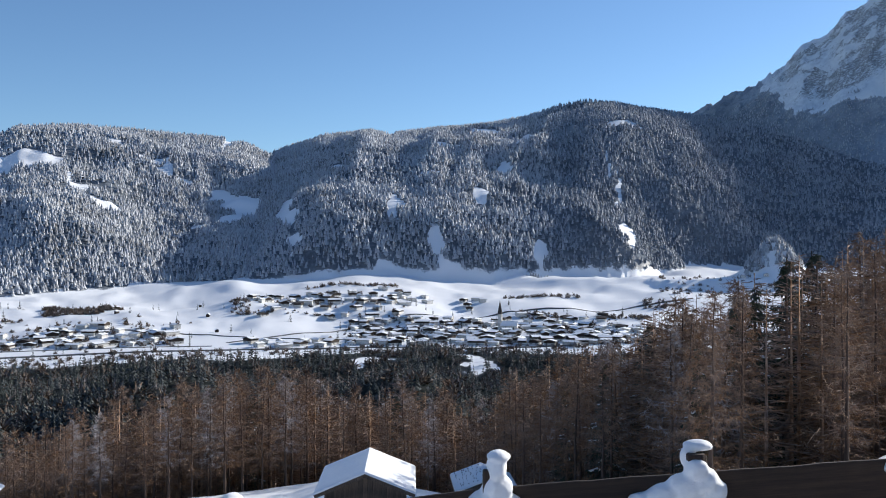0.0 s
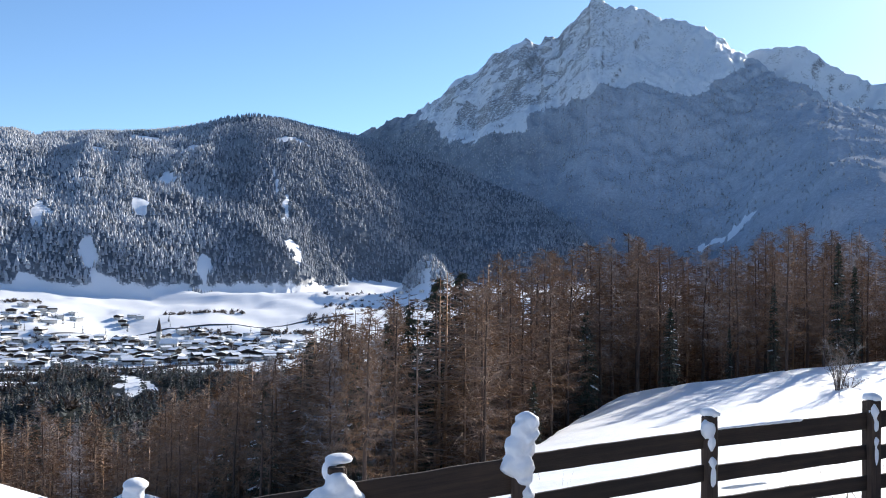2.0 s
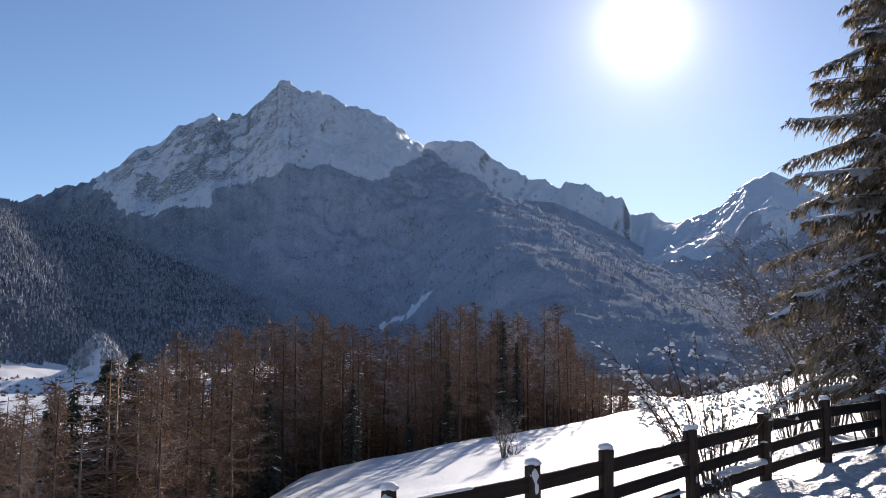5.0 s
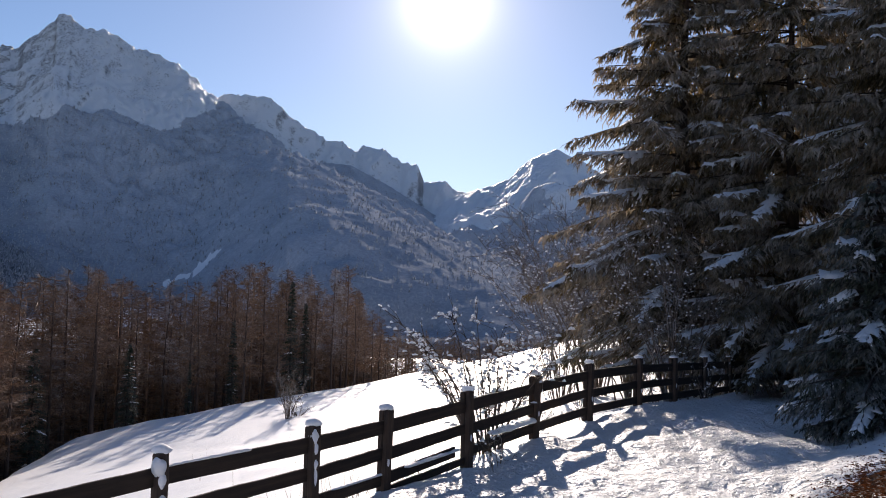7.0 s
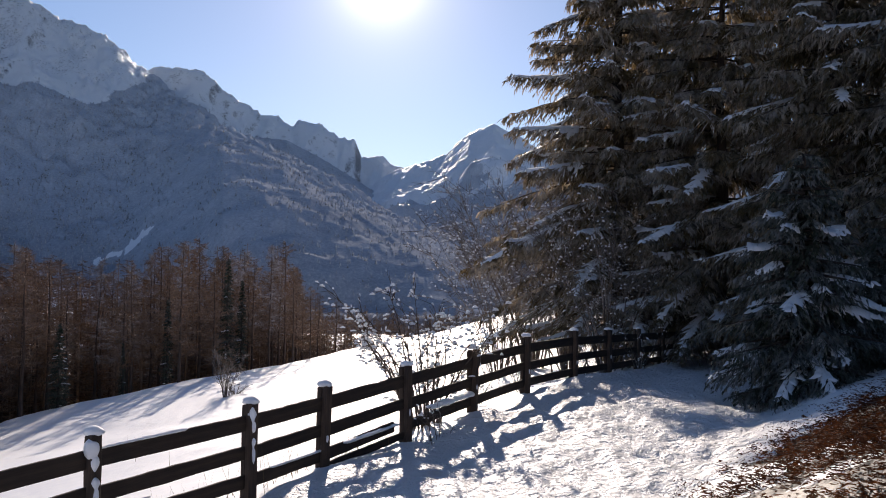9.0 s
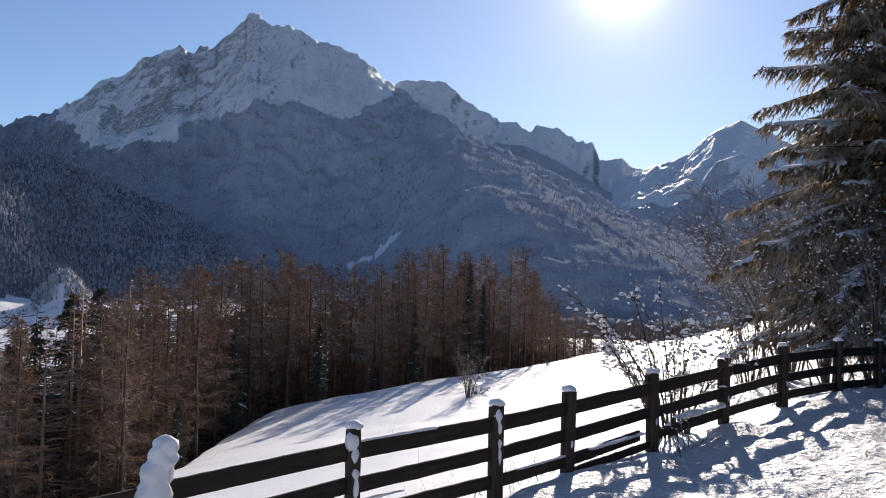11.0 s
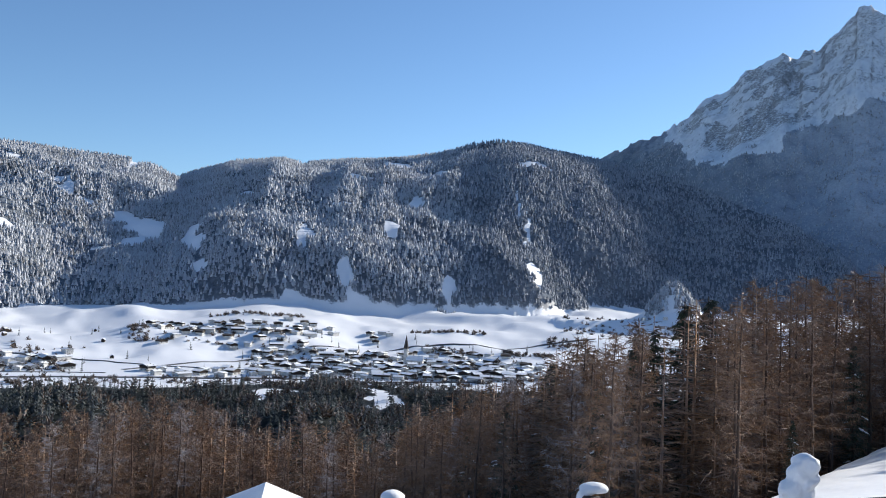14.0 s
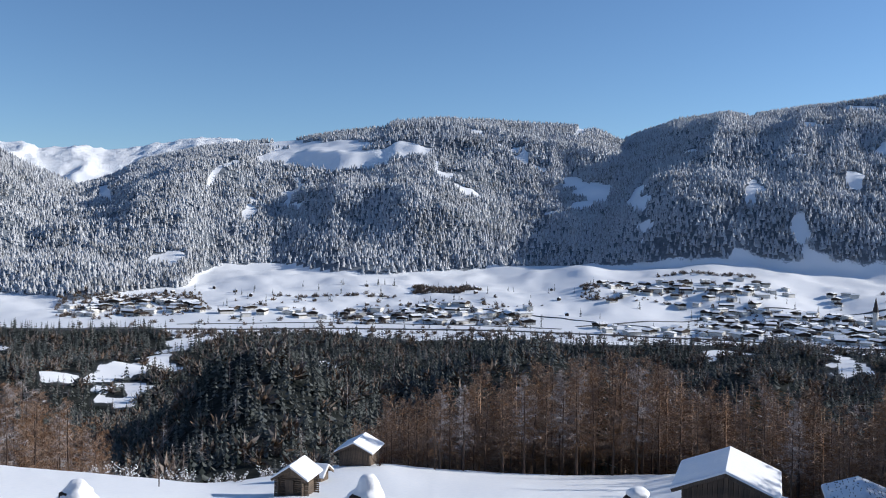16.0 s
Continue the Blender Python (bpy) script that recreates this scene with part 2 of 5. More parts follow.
def table(v, pairs):
    p = sorted(pairs)
    return np.interp(v, [q[0] for q in p], [q[1] for q in p])


# crest lines: direction and elevation in degrees
CREST_A = [(80, -14), (56, -5), (51.5, -0.7), (48.3, 1.4), (43.8, 3.15), (42.2, 4.1), (38.1, 5.2), (35.3, 5.6), (32.4, 5.9), (29.9, 6.4),
           (26.9, 6.8), (26.2, 7.2), (23.2, 7.45), (20.6, 7.4), (17.2, 7.2), (14.3, 7.0), (12.8, 6.7), (11.7, 6.2), (9.5, 5), (5, 2.5), (0, 0), (-6, -14)]
CREST_B = [(30, -14), (24, -3), (19, -1.5), (14, 3.2), (11.6, 6.0), (9.8, 6.7), (7.8, 7.35), (5.4, 7.6), (3.5, 7.5), (0.9, 7.8), (-2.85, 8.1), (-5.5, 8.6),
           (-7.7, 9.3), (-9.3, 9.55), (-11, 9.4), (-12.8, 9.0), (-15.7, 8.5), (-20.5, 7.5), (-25.1, 5.6), (-28.1, 4.4), (-30.8, 2.5), (-34, 0), (-42, -14)]
CREST_C = [(-2, -14), (-6, 2), (-12, 6.2), (-15.7, 8.4), (-17.2, 8.95), (-19.7, 10.1), (-21.55, 11.1), (-22.6, 12.1), (-23.8, 12.5), (-24.9, 13.6), (-25.6, 13.85),
           (-26.2, 14.3), (-27.2, 14.8), (-27.8, 14.45), (-28.15, 14.4), (-28.4, 14.8), (-29.0, 14.75), (-29.3, 14.7), (-29.9, 15.5), (-30.7, 16.25), (-31.25, 16.7), (-31.45, 17.08),
           (-32.05, 17.15), (-32.3, 16.85), (-33.1, 16.55), (-33.6, 16.4), (-34.2, 16.55), (-35.1, 16.1), (-35.9, 15.75), (-37.0, 15.7), (-37.55, 15.65), (-38.3, 15.2), (-39.5, 14.4),
           (-40.4, 13.6), (-41.2, 13.0), (-43.5, 11.6), (-46.2, 10.05), (-48.1, 9.3), (-51.1, 7.9), (-54.8, 6.05), (-58.4, 4.3), (-61.9, 2.8), (-63, 1.9), (-68, -1), (-76, -14)]
CREST_D = [(-24, -14), (-34, 10), (-38, 12.6), (-41.2, 13.35), (-41.75, 13.5), (-42.7, 13.4), (-43.8, 13.6), (-44.8, 13.45), (-45.2, 13.1), (-46.3, 12.05), (-47.3, 11.6),
           (-48.8, 11.05), (-50.3, 10.5), (-50.7, 10.85), (-51.1, 10.95), (-52.0, 10.6), (-52.5, 10.3), (-53.3, 9.6), (-53.7, 9.8), (-54.0, 9.7), (-54.4, 9.5), (-54.85, 8.45), (-55.9, 8.5),
           (-56.2, 8.7), (-56.8, 8.25), (-57.7, 8.05), (-60, 7), (-64, 5), (-72, -14)]
CREST_H = [(-36, -14), (-43, 6), (-46, 9.2), (-48.1, 9.65), (-49.9, 9.6), (-52.6, 8.25), (-54.8, 7.0), (-57.7, 5.15), (-62, 2.5), (-70, -14)]
CREST_E = [(-44, -14), (-50, 2), (-55, 6.6), (-57.3, 8.0), (-59.1, 8.35), (-60.5, 9.05), (-61.9, 10.3), (-63.6, 10.9), (-65.3, 10.1), (-68.2, 8.5), (-75, 7), (-90, 9), (-120, 8), (-150, -14)]
CREST_F = [(110, -14), (90, 5), (60, 5.0), (50.1, 4.85), (48.9, 5.0), (48, 4.6), (46.1, 4.9), (44.5, 4.7), (42.9, 4.8), (40.9, 5.3), (38.8, 5.75), (36.4, 5.75), (33, 5), (26, 3), (16, -14)]
CREST_G = [(110, -14), (90, 9), (62, 7), (56, 6), (50.1, 4.4), (48.3, 3.5), (46.1, 2.6), (43, 1), (38, -4), (30, -14)]


# where the woods end on the flank of the great peak
TREE_LINE = [(-15, 9.6), (-18, 10.2), (-20.2, 9.9), (-22.2, 7.9), (-25.4, 8.7), (-29.5, 10.6), (-33, 11.75), (-34.9, 12.2), (-37.5, 10.9), (-39.0, 10.95), (-41.2, 12.8), (-42.5, 14), (-70, 14)]


def slope_to(az, r, crest, r_crest, r_foot, z_foot, power=1.0, jag=0.0):
    """Height of a mountain that climbs from its foot to its crest and falls off behind; also how far up the slope."""
    z_top = r_crest * np.tan(np.radians(table(az, crest)))
    z_top = z_top + jag * r_crest * 0.0016 * ridged(az * 22, az * 0.0, 9, 3, 48, 0.7)
    t = (r - r_foot) / (r_crest - r_foot)
    up = z_foot + (z_top - z_foot) * np.clip(t, 0, 1) ** power
    return np.where(t > 1, z_top - (r - r_crest) * 0.55, np.where(t < 0, z_foot + t * 400, up)), np.clip(t, 0, 1.3), z_top


FENCE_Y = 6.55


# how far the open meadow reaches before the ground drops off into the larch wood
FIELD_AZ = [-90, -76, -66, -60, -50, -40, -34, -31, -29, -25, -20, -15, -10, -5, 0, 10, 40, 60]
FIELD_EDGE = [150, 130, 100, 75, 60, 57, 57, 47, 37, 25, 22, 26, 36, 47, 62, 74, 66, 64]


def near_ground(x, y):
    base = np.interp(x, [-120, -60, -30, -6.5, -1.5, 2, 9, 15, 26, 60, 120], [-9, -7, -5.6, -3.75, -2.96, -2.62, -2.24, -1.9, -1.95, -1.7, -1.6])
    grad = np.interp(x, [-60, -25, 0, 36, 62, 90, 140], [-0.297, -0.303, -0.285, -0.135, -0.07, -0.02, 0.0])
    out = base + grad * (y - FENCE_Y)
    r = np.hypot(x, y)
    az = np.degrees(np.arctan2(-x, y))
    edge = np.interp(az, FIELD_AZ, FIELD_EDGE)
    d = np.maximum(r - edge, 0)
    soften = np.maximum(r - edge + 24, 0)
    out = out + 0.15 * soften * smooth(az, -4, 8) * (1 - 0.75 * smooth(az, 26, 40)) - 0.42 * (np.sqrt(d * d + 100) - 10)
    up = np.interp(x, [-40, 0, 5, 9, 15, 26], [0.2, 0.165, 0.10, 0.06, 0.03, 0.02])
    home = base + up * (FENCE_Y - y)
    bank = 0.40 * np.maximum(2.3 + 0.25 * fbm(x, y, 1.1, 3, 19) - y, 0) * smooth(x, 4.0, 7.5) * (0.75 + 0.5 * smooth(-y, -1, 4))
    z = np.where(y > FENCE_Y, out, home + bank)
    wear = smooth(y, 1.5, 2.6) * smooth(-y, -6.2, -5.4) * smooth(x, 1, 4)
    bumps = 0.075 * fbm(x, y, 0.6, 4, 11, 0.6) * (0.2 + wear) + 0.05 * fbm(x, y, 0.28, 2, 17) * wear + 0.12 * np.exp(-((y - 6.1) / 0.45) ** 2) * (0.6 + fbm(x, y, 0.9, 2, 15)) * smooth(x, 5, 8) + 0.05 * fbm(x, y, 2.2, 2, 12) + 0.16 * fbm(x, y, 9, 3, 13) * smooth(np.hypot(x, y), 9, 25)
    return z + bumps


def far_ground(az, r, x, y):
    left = np.interp(r, [0, 150, 300, 400, 600, 800, 935, 1110, 1300, 1600, 2200, 5000], [-25, -50, -86, -99, -112, -115, -109, -103, -88, -60, -30, 60])
    right = np.interp(r, [0, 150, 250, 330, 600, 1200, 2000, 3000, 5000], [-7, -10, -13, -20, -95, -135, -120, -80, 0])
    back = np.interp(r, [0, 150, 600, 5000], [0, 22, 130, 900])
    w = smooth(-az, 34, 50) * (1 - smooth(-az, 95, 140))
    b = np.maximum(smooth(-az, 95, 140), smooth(az, 70, 120))
    z = left * (1 - w) + right * w
    z = z * (1 - b) + back * b
    roll = 14 * fbm(x, y, 420, 4, 21) + 22 * ridged(x, y, 330, 3, 24) * smooth(r, 260, 420) * (1 - smooth(r, 760, 920)) * (1 - w)
    terrace = 15 * smooth(-az, -16.5, -13.0) * smooth(az, -1, 4) * smooth(r, 1130, 1260)
    spurs = 44 * np.exp(-((az - 34.5) / 6.5) ** 2 - ((r - 400) / 100) ** 2) + 38 * np.exp(-((az - 18) / 8) ** 2 - ((r - 480) / 110) ** 2) + 26 * np.exp(-((az - 2) / 5) ** 2 - ((r - 560) / 110) ** 2)
    z = z + spurs * (1 + 0.3 * fbm(x, y, 80, 3, 29))
    z = z + 70 * np.exp(-((az + 21.0) / 1.5) ** 2 - ((r - 1690) / 60) ** 2)
    z = z + terrace + 13 * fbm(x, y, 130, 4, 27) * smooth(r, 1000, 1150)
    return z + roll * smooth(r, 200, 450) * np.interp(r, [850, 950], [0.9, 0.3])


GORGE_CLEARINGS = [(46.2, 672, 1.3, 30), (43.8, 715, 2.0, 36), (41.3, 775, 1.6, 34), (39.3, 850, 1.2, 45), (42.6, 655, 1.7, 13), (29.8, 690, 0.8, 75), (5.8, 800, 0.6, 40), (-1.7, 840, 1.0, 26)]
# meadows and ski runs cut into the woods: direction, distance, half widths
CLEARINGS = [
    (13, 1984, 1.31, 72), (14.6, 2056, 0.94, 50), (13.9, 1880, 1.12, 50), (15.5, 1848, 0.82, 12), (10.3, 1828, 0.49, 120), (9.8, 1636, 0.36, 27),
    (3, 1725, 0.38, 80), (-11.9, 1794, 0.75, 42), (-12.3, 1757, 0.3, 24), (-11.4, 1926, 0.15, 96), (-10.8, 2055, 0.15, 70), (0.5, 1604, 0.6, 37),
    (-0.6, 1557, 0.896, 25), (3.5, 1556, 1.28, 13), (-2.9, 2365, 1.12, 52), (-5.5, 2234, 0.9, 54), (3.5, 2568, 0.6, 68), (6.9, 2073, 0.75, 18),
    (-11.9, 2277, 1.05, 26), (18.8, 2192, 0.67, 20), (17.7, 2160, 0.53, 12), (20.7, 2252, 0.53, 16), (-4.3, 2015, 0.53, 14), (0.9, 1909, 0.67, 16),
    (-6.4, 1650, 0.53, 26), (-2.5, 1799, 0.75, 36), (31.3, 2236, 3.75, 114), (28, 2112, 3.56, 62), (25.4, 2120, 1.5, 70), (33.5, 2432, 1.5, 88),
    (20.6, 2272, 0.53, 12), (18.5, 2188, 0.67, 20), (32.7, 1932, 0.38, 120), (22.7, 1960, 1.05, 40), (21.6, 1872, 1.5, 22), (16.4, 2124, 0.6, 12),
    (17.5, 2148, 0.45, 14), (14.9, 2036, 0.67, 46), (40.8, 1468, 1.12, 24), (35.6, 1824, 0.38, 62), (-39.6, 2975, 1.5, 20), (-40.9, 2950, 0.7, 34),
]


def height(x, y):
    """Ground height and the masks of rock, woods and leaf litter."""
    r = np.hypot(x, y) + 1e-6
    az = np.degrees(np.arctan2(-x, y))
    zn = near_ground(x, y)
    zf = far_ground(az, r, x, y)
    z = zn + (zf - zn) * smooth(r, 100, 240)
    wood = np.zeros_like(z)
    rock = np.zeros_like(z)
    rime = np.zeros_like(z)
    crag = np.zeros_like(z)
    shag = np.zeros_like(z)
    rib = ridged(x, y, 620, 5, 31)
    fine = fbm(x, y, 130, 4, 37)
    ragged = 75 * fbm(x, y, 190, 3, 39)
    bend = 1.6 * fbm(x, y, 500, 3, 33)
    comb = ridged(az * 100 + 0.10 * r + 90 * bend, 0.22 * r, 520, 3, 35, 0.5)     # spurs that run down the slope
    foot_a = np.interp(az, [0, 12, 18, 24.5, 30, 34, 37.8, 39.6, 43, 46, 50], [1600, 1580, 1560, 1430, 1440, 1560, 1500, 1310, 1280, 1210, 1250])
    specs = (
        ("A", CREST_A, 2500 + 0 * az, foot_a, np.interp(foot_a + ragged, [1110, 1300, 1600, 2200], [-103, -89, -61, -30]) + 15 * smooth(-az, -16.5, -13.0), 0.95, 46, 0, 1),
        ("B", CREST_B, 2640 + 0 * az, np.interp(az, [-30, -17, -10, 0, 8, 14, 20], [2150, 1900, 1690, 1540, 1540, 1540, 1540]), -58, np.interp(az, [-22, -12, 8, 14], [0.95, 0.66, 0.66, 0.92]), 22, 0, 1),
        ("G", CREST_G, 2300 + 0 * az, 1450 + 0 * az, -85, 1.0, 30, 0, 0.8),
        ("C", CREST_C, np.interp(az, [-62, -50, -42, -38], [3300, 4050, 4600, 4750]), np.interp(az, [-62, -50, -42, -37, -30, -15], [2050, 2150, 2500, 2800, 2700, 2700]), -40, np.interp(az, [-46, -40], [0.62, 1.12]), 55, 1, 1),
        ("H", CREST_H, 4480 + 0 * az, 3500 + 0 * az, -20, 0.9, 50, 0, 1),
        ("D", CREST_D, 4850 + 0 * az, 3800 + 0 * az, 0, 1.1, 60, 1, 0),
        ("E", CREST_E, 4700 + 0 * az, 2700 + 0 * az, -60, 1.1, 90, 0.6, 0.6),
        ("F", CREST_F, 4800 + 0 * az, 3800 + 0 * az, 0, 1.0, 70, 0.5, 0),
    )
    for name, crest, rc, rf, z0, power, rough, rocky, trees in specs:
        h, t, top = slope_to(az, r, crest, rc, rf + ragged, z0, power, rocky)
        swell = np.sin(np.pi * np.clip(t, 0, 1))
        if name == "C":
            spur = smooth(-az, 40, 45)
            rough = rough * (1 - 0.8 * spur)
            furrow = ridged(t * 700 - 45 * az + 60 * fine, az * 8, 110, 3, 67, 0.6)
            h = h + 7 * furrow * swell * spur + 34 * comb * swell * (1 - spur) * (1 - smooth(t, 0.5, 0.8))
        elif name in "AB":
            h = h + np.where(name == "A", 30, 46) * comb * np.clip(t, 0, 1) ** 0.6 * swell * (1 - 0.75 * np.exp(-((az - 12.5) / 3.5) ** 2))
        h = h + rough * (rib * swell + 0.35 * fine * swell)
        if rocky:
            tall = smooth(np.clip(t, 0, 1), 0.45, 0.85)
            h = h + rocky * tall * 30 * ridged(az * 42 + r * 0.17 + 16 * fine, r * 0.07, 60, 5, 47)
            h = h + rocky * tall * (14 * ridged(x, y, 150, 4, 41) + 10 * fbm(x, y, 40, 3, 43)) * np.where(top > 250, 1, 0.4)
            # strata: cliffs and snowy ledges that dip away from the summit
            bed = (h + 75 * np.abs(az + 31.7) + 70 * fine + 40 * rib) / 60
            ledge = np.floor(bed) + smooth(bed - np.floor(bed), 0.35, 0.95)
            h = h + (ledge - bed) * 26 * tall * rocky * smooth(fbm(az * 60, r, 300, 3, 69), -0.3, 0.3) * np.where(name == "C", 1.0, 0.4)
        on = h > z
        z = np.maximum(z, h)
        frost = 0.0
        if name == "C":
            el = np.degrees(np.arctan2(h, r))
            below = table(az, TREE_LINE) - el + 1.1 * fine + 0.5 * rib
            high = smooth(below, -0.3, 0.3)
            run = fbm(az * 70 + 0.55 * r, 0.16 * r, 330, 5, 63, 0.6)
            streak = smooth(run, 0.14, 0.3) * smooth(-az, 24, 34)
            high = high * (1 - 0.8 * streak * smooth(below, 7.0, 0.8) * (1 - smooth(-az, 41, 44)))
            face = smooth(ridged(82 * az + 0.7 * h + 40 * fine, 0.8 * h, 120, 5, 65, 0.72), -0.12, 0.30)
            crag = np.where(on, face * smooth(-below, 0.3, 1.5) * np.interp(az, [-46, -38, -34, -31.5, -29.5, -22, -19], [0.35, 0.48, 0.52, 0.62, 0.74, 0.76, 0.2]), crag)
            # paler to the right: haze and grazing sun are put into the rime
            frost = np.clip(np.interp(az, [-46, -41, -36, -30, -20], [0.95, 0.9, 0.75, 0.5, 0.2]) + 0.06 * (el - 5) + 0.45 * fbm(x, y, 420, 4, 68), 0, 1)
        elif rocky:
            high = smooth(-(t - 0.62 - 0.12 * fine), -0.03, 0.03)
            frost = 1.0
        else:
            high = 1.0
            # ridge H is paled in the same way
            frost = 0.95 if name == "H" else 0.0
        if name in "AB":       # strips felled along the slope
            lane = ridged(h * 0.9 + 7.0 * az + 34 * fine, az * 9 + 0.05 * h, 62, 1, 59)
            thin = smooth(lane, 0.80, 0.93) * smooth(fbm(x, y, 330, 2, 57), -0.05, 0.2) * smooth(t, 0.25, 0.5) * smooth(az, -10, -5)
            high = high * (1 - thin)
        wood = np.where(on, trees * high * smooth(t, 0.0, 0.02), wood)
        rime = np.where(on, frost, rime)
        rock = np.where(on, rocky * (1 - high) * smooth(t, 0.3, 0.5), rock)
        shag = np.where(on, np.where((name == "C") | (name == "H"), 1.0, 0.0), shag)
    z = z + shag * wood * np.interp(r, [3300, 4000], [5, 8]) * np.abs(vnoise(x / 34, y / 34, 91)) * smooth(r, 2000, 2400)     # tree tops of the far woods
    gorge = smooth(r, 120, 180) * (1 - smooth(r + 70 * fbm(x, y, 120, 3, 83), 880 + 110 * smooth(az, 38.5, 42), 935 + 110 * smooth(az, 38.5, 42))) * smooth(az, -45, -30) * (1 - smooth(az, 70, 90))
    for c_az, c_r, h_az, h_r in GORGE_CLEARINGS:
        e = ((az + 2.2 * fbm(x, y, 90, 4, 55) - c_az) / h_az) ** 2 + ((r + 90 * fbm(x, y, 80, 4, 56) - c_r) / h_r) ** 2
        gorge = gorge * smooth(e, 0.7, 1.0)
    gorge = gorge * smooth(fbm(x, y, 170, 3, 81) + 0.9 * (1 - smooth(r, 520, 640)) + 0.15 * smooth(r, 600, 860), -0.26, -0.18)
    wood = np.maximum(wood, gorge)
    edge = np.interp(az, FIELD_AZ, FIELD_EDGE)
    # the larch wood's floor gets the same painted shade
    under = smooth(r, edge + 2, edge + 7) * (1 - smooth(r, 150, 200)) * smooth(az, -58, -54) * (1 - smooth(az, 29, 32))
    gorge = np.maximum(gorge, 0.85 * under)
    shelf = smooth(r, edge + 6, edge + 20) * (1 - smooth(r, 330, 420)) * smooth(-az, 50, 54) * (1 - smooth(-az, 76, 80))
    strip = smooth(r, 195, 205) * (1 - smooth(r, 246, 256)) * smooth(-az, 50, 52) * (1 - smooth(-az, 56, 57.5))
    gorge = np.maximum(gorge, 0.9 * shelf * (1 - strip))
    beyond = smooth(r, 340, 420) * (1 - smooth(r, 2400, 2800)) * smooth(-az, 34, 42) * (1 - smooth(-az, 88, 95))
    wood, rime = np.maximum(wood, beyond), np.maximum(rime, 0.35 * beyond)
    wob_a, wob_r = 0.75 * fbm(x, y, 60, 3, 51), 45 * fbm(x, y, 60, 3, 53)
    for c_az, c_r, h_az, h_r in CLEARINGS:
        e = ((az + wob_a - c_az) / h_az) ** 2 + ((r + wob_r - c_r) / h_r) ** 2
        wood = wood * smooth(e, 0.75, 1.1)
    return z, np.stack([wood, gorge, rime, crag]), rock


def ground_z(x, y):
    if x * x + y * y < 9000:
        return float(near_ground(np.array([x], float), np.array([y], float))[0])
    return float(height(np.array([x], float), np.array([y], float))[0][0])


az_cols = np.concatenate([np.arange(-180, -96, 4.0), np.arange(-96, -62, 0.24), np.arange(-62, -14, 0.11), np.arange(-14, 56, 0.22), np.arange(56, 180.1, 4.0)])
r_rows = np.concatenate([[0.0, 0.8, 1.6, 2.4], np.geomspace(3.2, 40, 190), np.geomspace(41, 520, 66), np.arange(531, 1205, 11.0), np.arange(1215, 2900, 17.0), np.arange(2917, 3900, 17.0), np.arange(3900, 4950, 9.5), [5200, 6500, 9000]])
AZ, RR = np.meshgrid(az_cols, r_rows)
GX, GY = -np.sin(np.radians(AZ)) * RR, np.cos(np.radians(AZ)) * RR
GZ, G_WOOD, G_ROCK = height(GX, GY)
GZ = np.where(RR > 5000, GZ - (RR - 5000) * 0.4, GZ)


def mesh_arrays(name, verts, faces, smooth_faces=False):
    """A mesh from arrays of corners and of faces with equal corner counts."""
    me = bpy.data.meshes.new(name)
    verts, faces = np.asarray(verts, np.float32), np.asarray(faces, np.int32)
    k = faces.shape[1]
    me.vertices.add(len(verts))
    me.vertices.foreach_set("co", verts.ravel())
    me.loops.add(faces.size)
    me.loops.foreach_set("vertex_index", faces.ravel())
    me.polygons.add(len(faces))
    me.polygons.foreach_set("loop_start", np.arange(0, faces.size, k, dtype=np.int32))
    if smooth_faces:
        me.polygons.foreach_set("use_smooth", np.ones(len(faces), bool))
    me.update(calc_edges=True)
    return me


n_r, n_a = AZ.shape
idx = np.arange(n_r * n_a).reshape(n_r, n_a)
quads = np.stack([idx[:-1, :-1], idx[:-1, 1:], idx[1:, 1:], idx[1:, :-1]], -1).reshape(-1, 4)[:, ::-1]
g_mesh = mesh_arrays("ground", np.stack([GX, GY, GZ], -1).reshape(-1, 3), quads, True)
litter = smooth(GX, 4.2, 5.5) * smooth(np.minimum(1.7 - 0.33 * (GX - 9.5), 0.235 * GX) - GY + 0.35 * fbm(GX, GY, 0.8, 3, 73), -0.15, 0.25) * smooth(fbm(GX, GY, 1.3, 3, 71) - 0.55 * smooth(GY, 0.2, 1.6), -0.62, -0.42) * smooth(-GX, -12.6, -11.8)
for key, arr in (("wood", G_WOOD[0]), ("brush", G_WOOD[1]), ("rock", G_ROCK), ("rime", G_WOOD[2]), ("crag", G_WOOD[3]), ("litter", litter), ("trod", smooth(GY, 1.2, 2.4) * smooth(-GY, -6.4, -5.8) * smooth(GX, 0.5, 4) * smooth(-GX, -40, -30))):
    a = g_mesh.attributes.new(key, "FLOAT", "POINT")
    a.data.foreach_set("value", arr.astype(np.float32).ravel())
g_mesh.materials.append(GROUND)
ground = tagged(new("ground", g_mesh), "snow-covered hillside, valley floor and mountain slopes", "ground", kind="structure")


# ---- building helpers ----
def part(name, bm, mat, parent=None, label="", smooth_faces=False):
    """Links a bmesh as one mesh object, under a thing or a part."""
    me = bpy.data.meshes.new(name)
    bm.to_mesh(me)
    bm.free()
    me.materials.append(mat)
    if smooth_faces:
        me.polygons.foreach_set("use_smooth", [True] * len(me.polygons))
    ob = new(name, me)
    if parent:
        ob.parent = parent
    if label:
        ob["label"] = label
    return ob


def part_mesh(name, me, mat, parent=None, label=""):
    if mat.name not in me.materials:
        me.materials.append(mat)
    ob = new(name, me)
    if parent:
        ob.parent = parent
    if label:
        ob["label"] = label
    return ob


